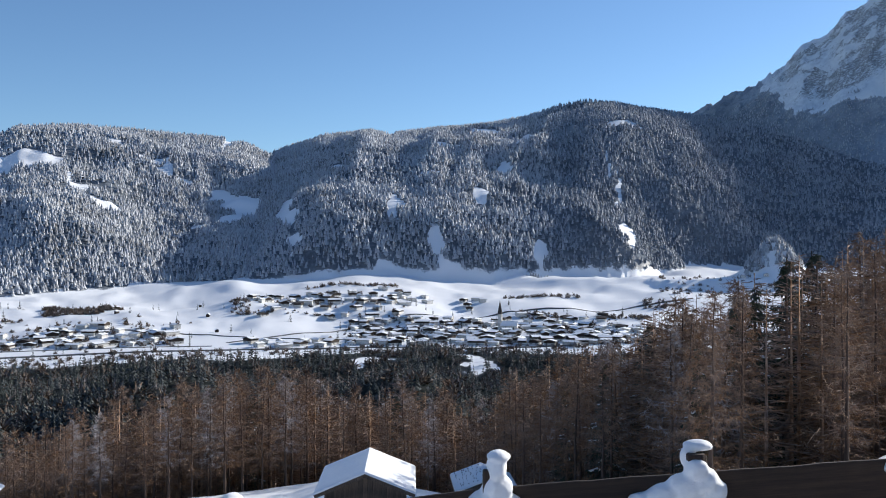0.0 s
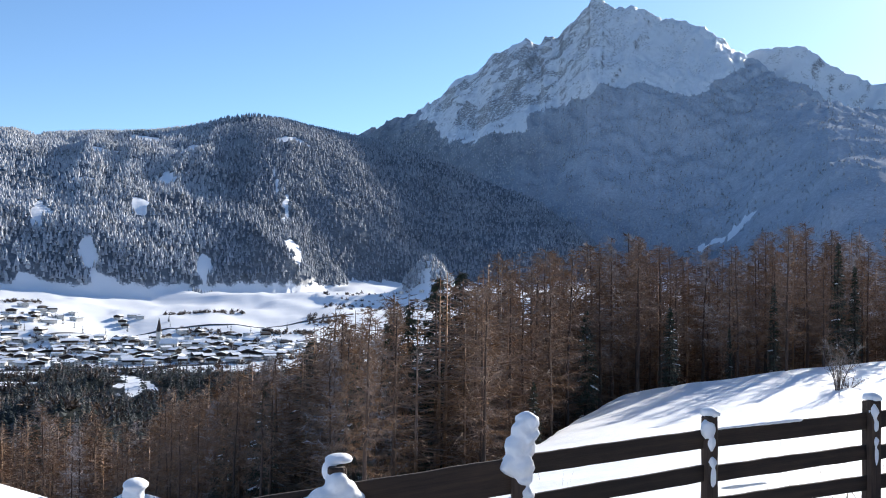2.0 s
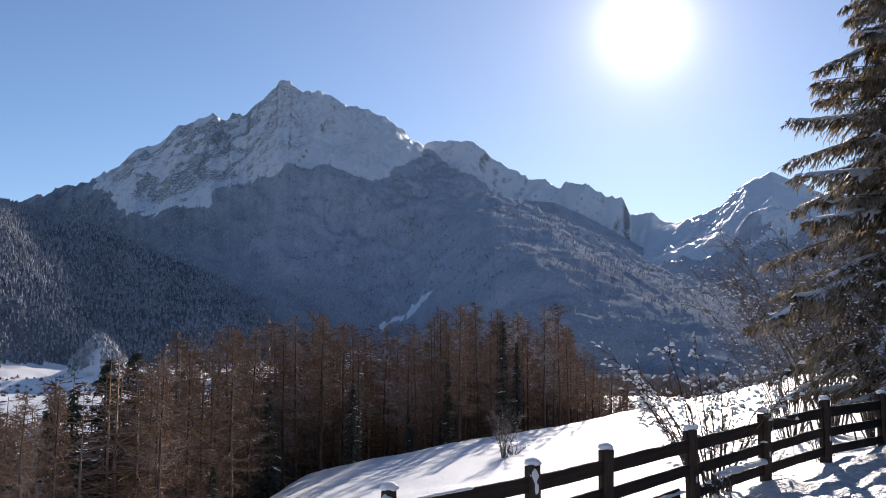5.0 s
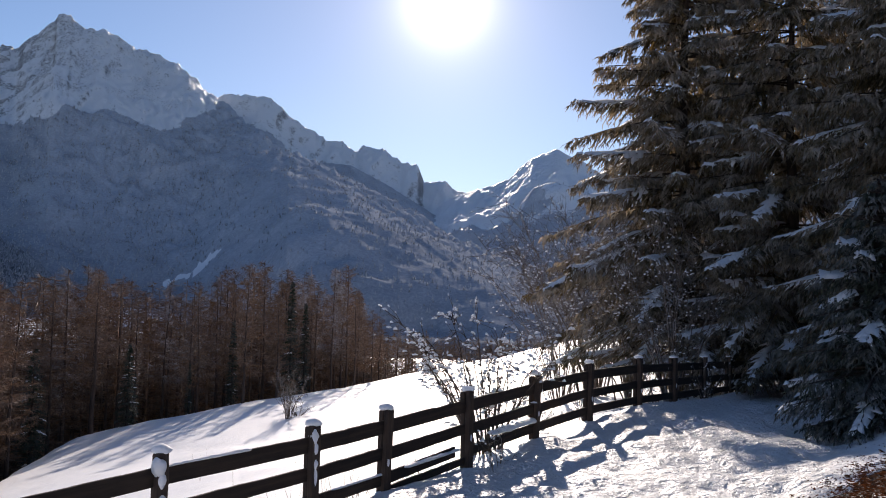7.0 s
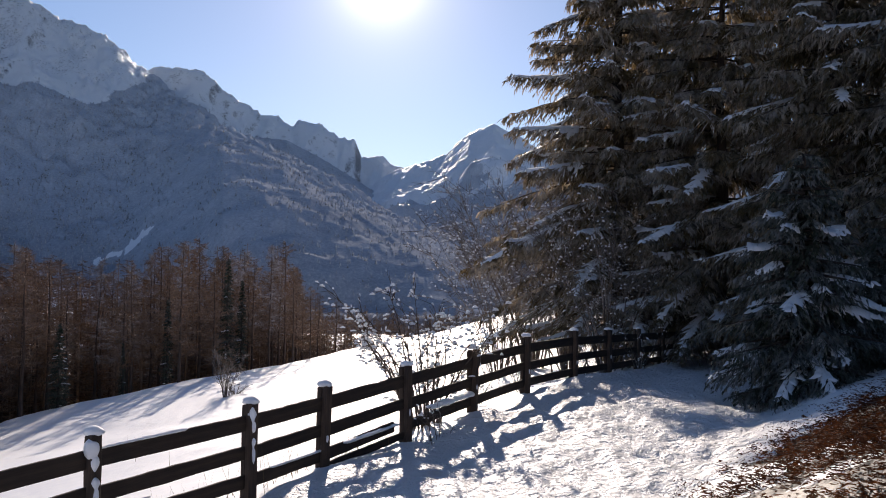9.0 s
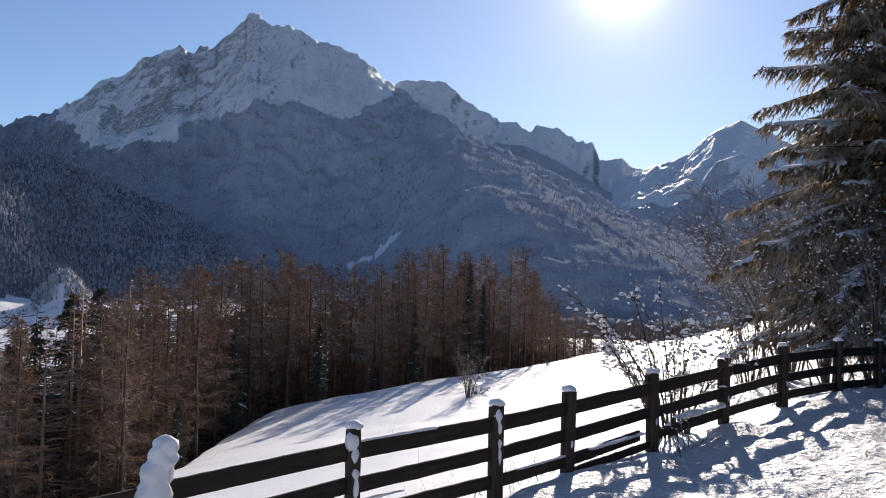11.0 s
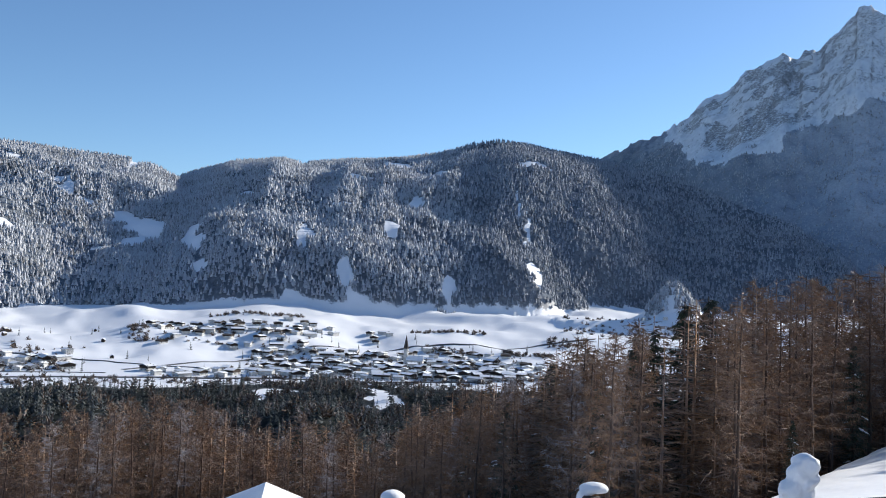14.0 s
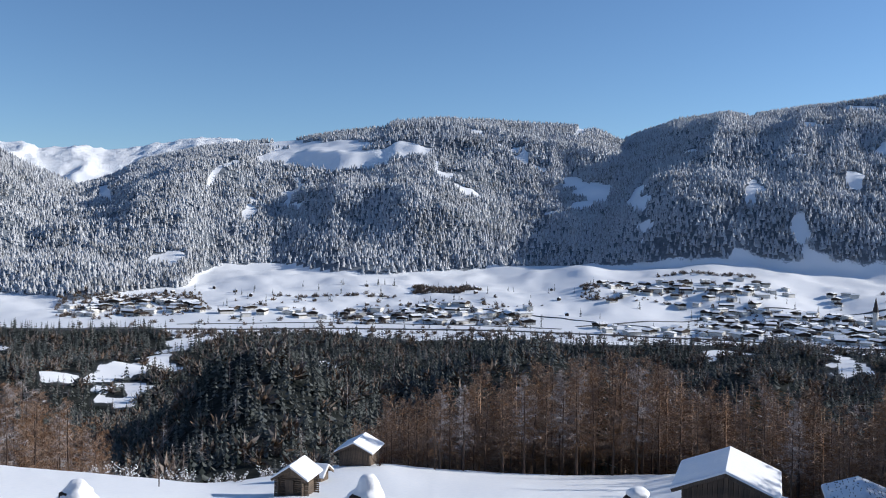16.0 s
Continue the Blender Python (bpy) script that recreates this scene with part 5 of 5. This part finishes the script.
for az0, az1, r0, r1, n in ((21.5, 24.8, 1250, 1310, 220), (38, 47, 1075, 1190, 130), (17, 30, 1000, 1140, 160), (38.5, 47, 1180, 1260, 200), (20.3, 21.6, 1270, 1300, 40), (12.6, 13.8, 1180, 1260, 50), (-7.6, -5, 1220, 1260, 70), (-14.5, -13, 1330, 1400, 40),
                            (-13.5, 6.5, 955, 1180, 430), (2.5, 12.5, 1170, 1340, 110), (16, 46, 960, 1200, 120), (30, 40, 905, 950, 150), (-18, 30, 900, 955, 260), (-22, -14, 1450, 1650, 160), (-9, -4, 1395, 1425, 60), (3, 9, 1400, 1425, 60), (26, 34, 1225, 1240, 50), (-13.5, -10.5, 1180, 1200, 50)):
    a = rs.uniform(az0, az1, n)
    q = rs.uniform(r0, r1, n)
    bx.append(-np.sin(np.radians(a)) * q)
    by.append(np.cos(np.radians(a)) * q)
bx, by = np.concatenate(bx), np.concatenate(by)
plant("valley_brush", shrub, bx, by, height(bx, by)[0] - 0.3, rs.uniform(2.5, 8, len(bx)), BRUSH, "bare brown hedges and garden trees", 12)
bx, by = scatter(190, -12, 46, 930, 1330)
plant("valley_firs", fir_kinds, bx, by, height(bx, by)[0] - 0.3, rs.uniform(6, 12, len(bx)), GORGE_WOOD, "scattered dark firs in the valley", 13)

tx, ty = scatter(1100, -14, 52, 240, 930)
keep = height(tx, ty)[1][1] > 0.5
tx, ty = tx[keep], ty[keep]
plant("gorge_broadleaf_trees", shrub, tx, ty, height(tx, ty)[0] - 0.3, rs.uniform(6, 12, len(tx)), BRUSH, "bare rimed broadleaf trees among the gorge spruces", 14)

barn = empty("field_barn", (0, 0, 0))
bm = bmesh.new()
box(bm, 4, 5, 3.4, pose(0, 0, 1.2))
prism(bm, 4, 5, 1.3, 2.9)
part("wall", bm, TIMBER, barn)
bm = bmesh.new()
roof_slabs(bm, 4, 5, 1.3, 3.0, 0.3, 0.4)
part("roof", bm, SNOW, barn, "snow-covered roof")
tagged(barn, "tiny dark timber field barn on the snow", "barn", "field barns")
for i in range(26):
    az, r = (rh.uniform(14, 44), rh.uniform(1090, 1330)) if i < 18 else (rh.uniform(22, 32), rh.uniform(1960, 2250))
    x, y = -math.sin(radians(az)) * r, math.cos(radians(az)) * r
    m = pose(x, y, ground_z(x, y), 0, 0, rh.uniform(0, 180))
    if i:
        copy_thing(barn, m)
    else:
        barn.matrix_basis = m


# ---- snow-laden spruces and shrubs beside the path ----
BIG_SPRUCE = leaf_material("near_spruce_needles", (0.05, 0.046, 0.028), (0.17, 0.14, 0.085), 0.42, 1.6, True, 0.35)
RIME_SPRUCE = leaf_material("rimed_young_spruce", (0.014, 0.02, 0.014), (0.045, 0.055, 0.035), 0.22, 4.0)
SHRUB_TWIG = leaf_material("grey_brown_twigs", (0.06, 0.043, 0.032), (0.18, 0.13, 0.095), 0.3, 2.5)
DARK_TWIG = leaf_material("dark_shrub_stems", (0.05, 0.034, 0.025), (0.13, 0.09, 0.065), 0.12, 3.0)
BRACKEN = leaf_material("dead_rust_bracken", (0.02, 0.009, 0.005), (0.11, 0.043, 0.017), 0.0, 0.5, True, 0.25)
STRAW = leaf_material("dry_straw", (0.10, 0.07, 0.04), (0.25, 0.18, 0.1), 0.0)


def pad(vs, fs, p, along, side, length, width, thick, rg):
    """A low-poly cushion of snow lying along a bough."""
    b = len(vs)
    ring = 7
    up = np.array((0, 0, 1.0))
    for k, (s, h) in enumerate(((1.0, -0.25), (0.72, 0.55))):
        for i in range(ring):
            a = 2 * math.pi * i / ring
            j = rg.uniform(0.8, 1.2)
            vs.append(p + along * math.cos(a) * length * s * j + side * math.sin(a) * width * s * j + up * thick * h * rg.uniform(0.7, 1.2))
    vs.append(p + up * thick)
    vs.append(p - up * thick * 0.3)
    for i in range(ring):
        j = (i + 1) % ring
        fs += [(b + i, b + j, b + ring + j), (b + i, b + ring + j, b + ring + i), (b + ring + i, b + ring + j, b + 2 * ring), (b + j, b + i, b + 2 * ring + 1)]


def finger(vs, fs, p, d, w, ln, hw, rg):
    """Snow on one drooping branchlet: a low ragged tent."""
    b = len(vs)
    up = np.array((0, 0, 1.0))
    m1, m2 = rg.uniform(0.2, 0.45), rg.uniform(0.55, 0.8)
    vs += [p, p + d * ln * m1 + w * hw * rg.uniform(0.6, 1.2) - up * 0.02, p + d * ln * m2 + w * hw * rg.uniform(0.2, 0.7) - up * 0.02, p + d * ln,
           p + d * ln * m2 - w * hw * rg.uniform(0.2, 0.7) - up * 0.02, p + d * ln * m1 - w * hw * rg.uniform(0.6, 1.2) - up * 0.02, p + d * ln * 0.45 + up * rg.uniform(0.02, 0.05)]
    fs += [(b + i, b + (i + 1) % 6, b + 6) for i in range(6)]


def drift(vs, fs, at, side, us, reach, rg):
    """The ragged band of snow along the back of a bough."""
    b = len(vs)
    up = np.array((0, 0, 1.0))
    for u in us:
        q = at(min(u, 1.0))
        wd = (0.04 + 0.08 * reach * (1.1 - u)) * rg.uniform(0.3, 1.3)
        jog = side * rg.uniform(-0.03, 0.03)
        vs += [q + side * wd + jog - up * 0.03 * rg.uniform(0, 2), q + jog + up * rg.uniform(0.03, 0.09), q - side * wd * rg.uniform(0.6, 1.2) + jog - up * 0.03 * rg.uniform(0, 2)]
    for i in range(len(us) - 1):
        for k in (0, 1):
            o = b + 3 * i + k
            fs += [(o, o + 1, o + 4), (o, o + 4, o + 3)]


def great_spruce(seed, h, spread, step=0.40, arms=7, snow=0.5, low=0.0, dense=1.0, fine=8):
    """Trunk, needled boughs and the snow on them, as three meshes."""
    rg = np.random.RandomState(seed)
    tv, tf, cv, cf, sv, sf = [], [], [], [], [], []
    zs = np.linspace(-0.5, h, 9)
    tube(tv, tf, [np.array((0.05 * math.sin(z), 0.05 * math.cos(z * 0.7), z)) for z in zs], [h * 0.014 * (1 - 0.96 * i / 8) + 0.01 for i in range(9)], 8)
    n = int(h * 0.97 / step)
    for i in range(n):
        z0 = low + (h - low) * (i + 0.3) / n
        t = z0 / h
        reach0 = spread * min((1 - t) ** 0.72, 0.84) * (0.72 + 0.28 * min(t / 0.22, 1.0))
        for k in range(arms):
            a = 2 * math.pi * (k + rg.uniform(-0.4, 0.4)) / arms + i * 1.1
            reach = max(reach0 * rg.uniform(0.62, 1.1), 0.18)
            z = z0 + rg.uniform(-0.28, 0.28) * min(1.0, h / 8)
            out = np.array((math.cos(a), math.sin(a), 0.0))
            side = np.array((-math.sin(a), math.cos(a), 0.0))
            sag = rg.uniform(0.22, 0.58) * (1.15 - 0.7 * t)
            pts = [np.array((0, 0, z)) + out * reach * u + np.array((0, 0, reach * (0.10 * u - sag * u * u + 0.10 * u ** 4))) for u in (0, 0.33, 0.66, 1.0)]
            tube(tv, tf, pts, [0.035, 0.026, 0.016, 0.005], 3)
            def at(u):
                return np.array((0, 0, z)) + out * reach * u + np.array((0, 0, reach * (0.10 * u - sag * u * u + 0.10 * u ** 4)))
            m = max(4, int(reach * 7.5 * dense))
            laden = rg.random_sample() < snow and reach > 0.5
            u0 = rg.uniform(0.1, 0.5)
            for j in range(m):
                u = 0.12 + 0.88 * (j + rg.uniform(0, 1)) / m
                q = at(u)
                ln = min((0.16 + 0.30 * reach * (1.05 - u) ** 0.8) * rg.uniform(0.85, 1.4), 1.0)
                for sgn in (-1, 1):
                    d = out * rg.uniform(0.45, 0.9) + side * sgn * rg.uniform(0.35, 1.0) + np.array((0, 0, rg.uniform(-1.15, -0.15)))
                    d /= np.linalg.norm(d)
                    w = np.cross(d, np.array((0, 0, 1.0)))
                    w /= np.linalg.norm(w) + 1e-9
                    b = len(cv)
                    hw = (0.022 + 0.022 * ln) * min(1.0, 0.25 + h / 13)
                    cv += [q, q + d * ln * 0.45 + w * hw, q + d * ln, q + d * ln * 0.45 - w * hw]
                    cf += [(b, b + 1, b + 2), (b, b + 2, b + 3)]
                    for e in range(fine):
                        v = rg.uniform(0.1, 1.0)
                        dd = d * rg.uniform(0.1, 0.8) + w * rg.uniform(-0.8, 0.8) + np.array((0, 0, rg.uniform(-1.3, -0.1)))
                        sliver(cv, cf, q + d * ln * v, dd / np.linalg.norm(dd), rg.uniform(0.08, 0.26) * min(1.0, h / 8), 0.042 * min(1.0, h / 6), rg)
                    if laden and u > u0 and rg.random_sample() < 0.8:
                        finger(sv, sf, q + np.array((0, 0, 0.03)), d, w, ln * rg.uniform(0.3, 0.75), (0.03 + 0.075 * ln) * rg.uniform(0.6, 1.3) * min(1.0, 0.25 + h / 13), rg)
            if laden:
                drift(sv, sf, at, side, np.arange(u0, 1.02, 0.11 if reach > 1.5 else 0.2), reach, rg)
    out = []
    for nm, v, f, sm in (("trunk", tv, tf, True), ("crown", cv, cf, False), ("snow", sv, sf, True)):
        out.append(mesh_arrays(nm, np.array(v), np.array(f), sm))
    return out


def set_spruce(meshes, az, r, s, turn, needles, label, sink=0.2):
    x, y = -math.sin(radians(az)) * r, math.cos(radians(az)) * r
    t = empty("spruce_tree", (0, 0, 0))
    part_mesh("trunk", meshes[0], BARK_DARK, t)
    part_mesh("crown", meshes[1], needles, t)
    tagged(part_mesh("snow", meshes[2], SNOW_CAP, t, "snow lying on the boughs"), kind="stuff")
    t.matrix_basis = Matrix.Translation((x, y, ground_z(x, y) - sink)) @ Matrix.Rotation(radians(turn), 4, "Z") @ Matrix.Diagonal((s, s, s, 1))
    return tagged(t, label, "tree", "spruces by the path")


GREAT_A = great_spruce(700, 17.0, 5.0, 0.72, 10, 0.45, 1.4, 1.7)
GREAT_B = great_spruce(701, 15.0, 4.6, 0.72, 10, 0.45, 1.0, 1.7)
BACK = great_spruce(703, 16.0, 4.8, 0.5, 7, 0.4, 0.8, 0.6, 4)
YOUNG = great_spruce(702, 3.3, 1.45, 0.2, 8, 0.32, 0.1, 2.4, 9)
tall = "tall dark spruce with drooping snow-laden boughs"
for mesh, az, r, s, turn in ((GREAT_A, -72.1, 28.7, 1.1, 35), (GREAT_B, -78.5, 27.0, 1.05, 100), (GREAT_B, -85.3, 23.0, 0.98, 230), (GREAT_A, -92.0, 22.0, 0.97, 160),
                             (BACK, -82.0, 36.0, 1.4, 300), (BACK, -75.0, 42.0, 1.4, 50), (BACK, -98.0, 20.0, 1.05, 10), (BACK, -89.0, 34.0, 1.3, 80),
                             # mostly out of view: added to keep sky light off the bank
                             (BACK, -104.0, 23.0, 1.15, 210), (BACK, -111.0, 20.0, 1.05, 120), (BACK, -119.0, 23.0, 1.15, 260), (BACK, -96.5, 29.0, 1.25, 330), (BACK, -128.0, 20.0, 1.05, 20)):
    set_spruce(mesh, az, r, s, turn, BIG_SPRUCE, tall)
set_spruce(YOUNG, -83.4, 15.5, 1.25, 40, RIME_SPRUCE, "young spruce hung with snow beside the shaded path", 0.1)
set_spruce(YOUNG, -87.5, 17.0, 0.8, 170, RIME_SPRUCE, "young spruce hung with snow beside the shaded path", 0.1)


def shrub_meshes(seed, h, spread, stems, twigs, thick=0.03, blobs=0, blob=0.06, fine=3):
    """A many-stemmed bare shrub: wood, and lumps of snow on the twigs."""
    rg = np.random.RandomState(seed)
    wv, wf, sv, sf = [], [], [], []
    for i in range(stems):
        a = rg.uniform(0, 2 * math.pi)
        lean = rg.uniform(0.1, 1.0) * spread
        top = h * rg.uniform(0.55, 1.0)
        out = np.array((math.cos(a), math.sin(a), 0))
        base = out * rg.uniform(0, 0.15 * spread)
        pts = [base + out * lean * (u ** 1.5) + np.array((0, 0, top * u - 0.1)) + rg.normal(0, 0.02 * h, 3) * u for u in (0, 0.3, 0.6, 0.85, 1.0)]
        tube(wv, wf, pts, [thick * (1 - 0.85 * u) for u in (0, 0.3, 0.6, 0.85, 1.0)], 4)
        for j in range(twigs):
            u = rg.uniform(0.3, 1.0)
            k = min(int(u * 4), 3)
            q = pts[k] + (pts[k + 1] - pts[k]) * (u * 4 - k)
            d = out * rg.uniform(-0.2, 1.0) + rg.normal(0, 0.5, 3) + np.array((0, 0, 0.35))
            d /= np.linalg.norm(d)
            ln = rg.uniform(0.12, 0.32) * h * 0.55
            mid = q + d * ln * 0.5 + rg.normal(0, 0.03, 3)
            end = q + d * ln + rg.normal(0, 0.05, 3)
            tube(wv, wf, [q, mid, end], [thick * 0.3, thick * 0.22, thick * 0.08], 3)
            for e in range(fine):
                dd = d + rg.normal(0, 0.6, 3)
                sliver(wv, wf, mid + (end - mid) * rg.uniform(0, 1), dd / np.linalg.norm(dd), ln * 0.45, thick * 0.4, rg)
            if j < blobs:
                for pnt in (end, mid):
                    pad(sv, sf, pnt + np.array((0, 0, 0.01)), d * np.array((1, 1, 0.4)), np.cross(d, (0, 0, 1.0)), blob * rg.uniform(0.5, 1.4), blob * rg.uniform(0.4, 0.9), blob * rg.uniform(0.4, 0.8), rg)
    wood = mesh_arrays("branches", np.array(wv), np.array(wf))
    return wood, (mesh_arrays("snow", np.array(sv), np.array(sf), True) if sv else None)


def set_shrub(meshes, az, r, turn, label, sink=0.05, scale=1.0, twig=None):
    t = empty("shrub", on_ground(az, r, sink), turn)
    t.scale = (scale, scale, scale)
    part_mesh("crown", meshes[0], twig or SHRUB_TWIG, t)
    if meshes[1]:
        tagged(part_mesh("snow", meshes[1], SNOW_CAP, t, "lumps of snow on the twigs"), kind="stuff")
    return tagged(t, label, "shrub")


set_shrub(shrub_meshes(800, 2.45, 1.6, 22, 18, 0.026, 13, 0.05, 2), -60.2, 14.2, 0, "bare shrub with lumps of snow on every twig behind the fence", 0.05, 1.0, DARK_TWIG)
set_shrub(shrub_meshes(801, 2.6, 1.5, 14, 22, 0.028, 0, 0.06, 5), -46.7, 45, 0, "small bare tree alone on the snowy meadow")
set_shrub(shrub_meshes(802, 1.0, 0.9, 14, 8, 0.02, 2, 0.06), -47.3, 45.5, 0, "low bare bush half buried in snow")
big_shrub = shrub_meshes(803, 6.2, 3.2, 24, 26, 0.032, 9, 0.06, 4)
for az, r, turn, k in ((-64.4, 35.0, 0, 1.15), (-66.6, 34.0, 120, 1.25), (-68.8, 31.0, 200, 1.1), (-71.5, 25.5, 30, 0.85), (-73.5, 28.0, 75, 0.9)):
    set_shrub(big_shrub, az, r, turn, "tall leafless shrub with rime-edged twigs at the wood's edge", 0.1, k)
low_shrub = shrub_meshes(804, 1.3, 0.8, 10, 9, 0.014, 2, 0.04)
for az, r, turn in ((-66.2, 17.5, 0), (-70.5, 20.5, 70), (-73.5, 21.8, 150), (-63.0, 16.0, 210)):
    set_shrub(low_shrub, az, r, turn, "low leafless bush poking through the snow", 0.1, 0.8)
set_shrub(low_shrub, -61.2, 12.5, 33, "low leafless bush poking through the snow", 0.5, 0.8)

# dead bracken on the bank
bv, bf = [], []
rg3 = np.random.RandomState(900)
for i in range(6500):
    x, y = rg3.uniform(3.6, 12.5), rg3.uniform(-3.2, 1.9)
    if y > min(1.7 - 0.33 * (x - 9.5), 0.235 * x) - 0.05 + 0.12 * rg3.normal() or noise.noise(Vector((x * 0.9, y * 0.9, 3))) < -0.14:
        continue
    z = ground_z(x, y)
    a = rg3.uniform(0, 2 * math.pi)
    d = np.array((math.cos(a), math.sin(a), 0))
    sd = np.array((-math.sin(a), math.cos(a), 0))
    ln = rg3.uniform(0.16, 0.45)
    hgt = rg3.uniform(0.06, 0.22)
    for j in range(9):
        u = j / 9
        q = np.array((x, y, z)) + d * ln * u + np.array((0, 0, hgt * math.sin(u * 2.6)))
        for sg in (-1, 1):
            dd = sd * sg + d * 0.5 + np.array((0, 0, rg3.uniform(-0.6, 0.3)))
            sliver(bv, bf, q, dd / np.linalg.norm(dd), 0.075 * (1.1 - u), 0.013, rg3)
b_me = mesh_arrays("dead_bracken", np.array(bv), np.array(bf))
b_me.materials.append(BRACKEN)
tagged(new("dead_bracken", b_me), "rust-brown dead bracken on the bank above the path", "bracken", kind="stuff")

# dry stalks along the fence and on the meadow
gv, gf = [], []
for i in range(260):
    x = rg3.uniform(6.5, 13) if i < 120 else rg3.uniform(-12, 26)
    y = FENCE_Y + rg3.normal(0.25, 0.25) if i < 170 else rg3.uniform(7, 22)
    z = ground_z(x, y)
    d = rg3.normal(0, 0.22, 3) + np.array((0, 0, 1.0))
    sliver(gv, gf, np.array((x, y, z - 0.03)), d / np.linalg.norm(d), rg3.uniform(0.15, 0.7), 0.008, rg3)
g_me = mesh_arrays("dry_grass", np.array(gv), np.array(gf))
g_me.materials.append(STRAW)
tagged(new("dry_grass", g_me), "thin dry grass stalks standing out of the snow", "grass", kind="stuff")

set_shrub(shrub_meshes(809, 1.3, 0.7, 14, 12, 0.02, 0), 27.3, 69.5, 0, "rust-brown bare bush against the hut wall", 0.1, 1.0, BRACKEN)

# rimed bushes along the brow of the meadow, a snow heap and a marker stake
brow_shrub = shrub_meshes(806, 2.2, 1.3, 12, 10, 0.03, 3, 0.09)
for k in range(13):
    az = 33 + k * 1.05 + 0.4 * math.sin(k * 2.3)
    set_shrub(brow_shrub, az, 70 + 4 * math.sin(k * 1.7), k * 50, "low rimed bush along the brow of the meadow", 0.5, 0.7 + 0.3 * math.sin(k * 3.1) ** 2)
bm = bmesh.new()
for k in range(9):
    snow_blob(bm, (rng.uniform(-0.9, 0.9), rng.uniform(-0.5, 0.5), 0.05), 0.5, 0.45, 0.3, k, 0.25, 2)
heap = part("snow_heap", bm, SNOW, None, "", True)
mod = heap.modifiers.new("melt", "REMESH")
mod.mode, mod.voxel_size, mod.use_smooth_shade = "VOXEL", 0.06, True
heap.matrix_basis = Matrix.Translation(on_ground(27.6, 50, 0.05))
tagged(heap, "low heap of cleared snow on the meadow", "snow heap")
bm = bmesh.new()
box(bm, 0.06, 0.06, 1.1, pose(0, 0, 0.45), 0.01)
stake = part("stake", bm, POST_WOOD)
stake.matrix_basis = Matrix.Translation(on_ground(41.3, 58, 0.1))
tagged(stake, "thin wooden marker stake in the snowy meadow", "stake")
gable_hut("hay_hut", on_ground(46.6, 92, 0.0), 30, 2.6, 2.4, 1.6, 0.5, 0.5, "small hut with snowy roof among the larches", "boards")

# spruces that stand among the larches
LONE = [great_spruce(710, 14.0, 2.7, 0.42, 7, 0.10, 0.4, 0.55), great_spruce(711, 14.0, 1.5, 0.45, 6, 0.06, 0.4, 0.6)]
for az, r, top_el, kind in ((-21.7, 47, -0.4, 0), (-13.4, 50, -4.6, 0), (-36.8, 58.5, -2.2, 0), (-46.6, 64, 2.0, 1), (-47.5, 66, 0.6, 1), (-28.2, 40, -7.2, 0),
                            # several here are added to darken larches that should lie in shade
                            (-10.6, 44, -7.2, 0), (-16.4, 34, -6.0, 0), (-8.2, 52, -8.6, 0), (-18.6, 38, -3.4, 1), (-43.0, 62, -0.6, 1), (-40.4, 60, -3.4, 1), (3.0, 88, -9.5, 0), (12.5, 90, -9.2, 0),
                            (-19.9, 42, -2.2, 0), (-23.2, 56, 0.0, 0), (-31.5, 54, -2.5, 0)):
    x, y = -math.sin(radians(az)) * r, math.cos(radians(az)) * r
    tall_by = (r * math.tan(radians(top_el)) - ground_z(x, y)) / 14.0
    t = set_spruce(LONE[kind], az, r, tall_by, az * 37, SPRUCE, "dark green spruce among bare larches", 0.1)
    t["group"] = "spruces in the larch wood"
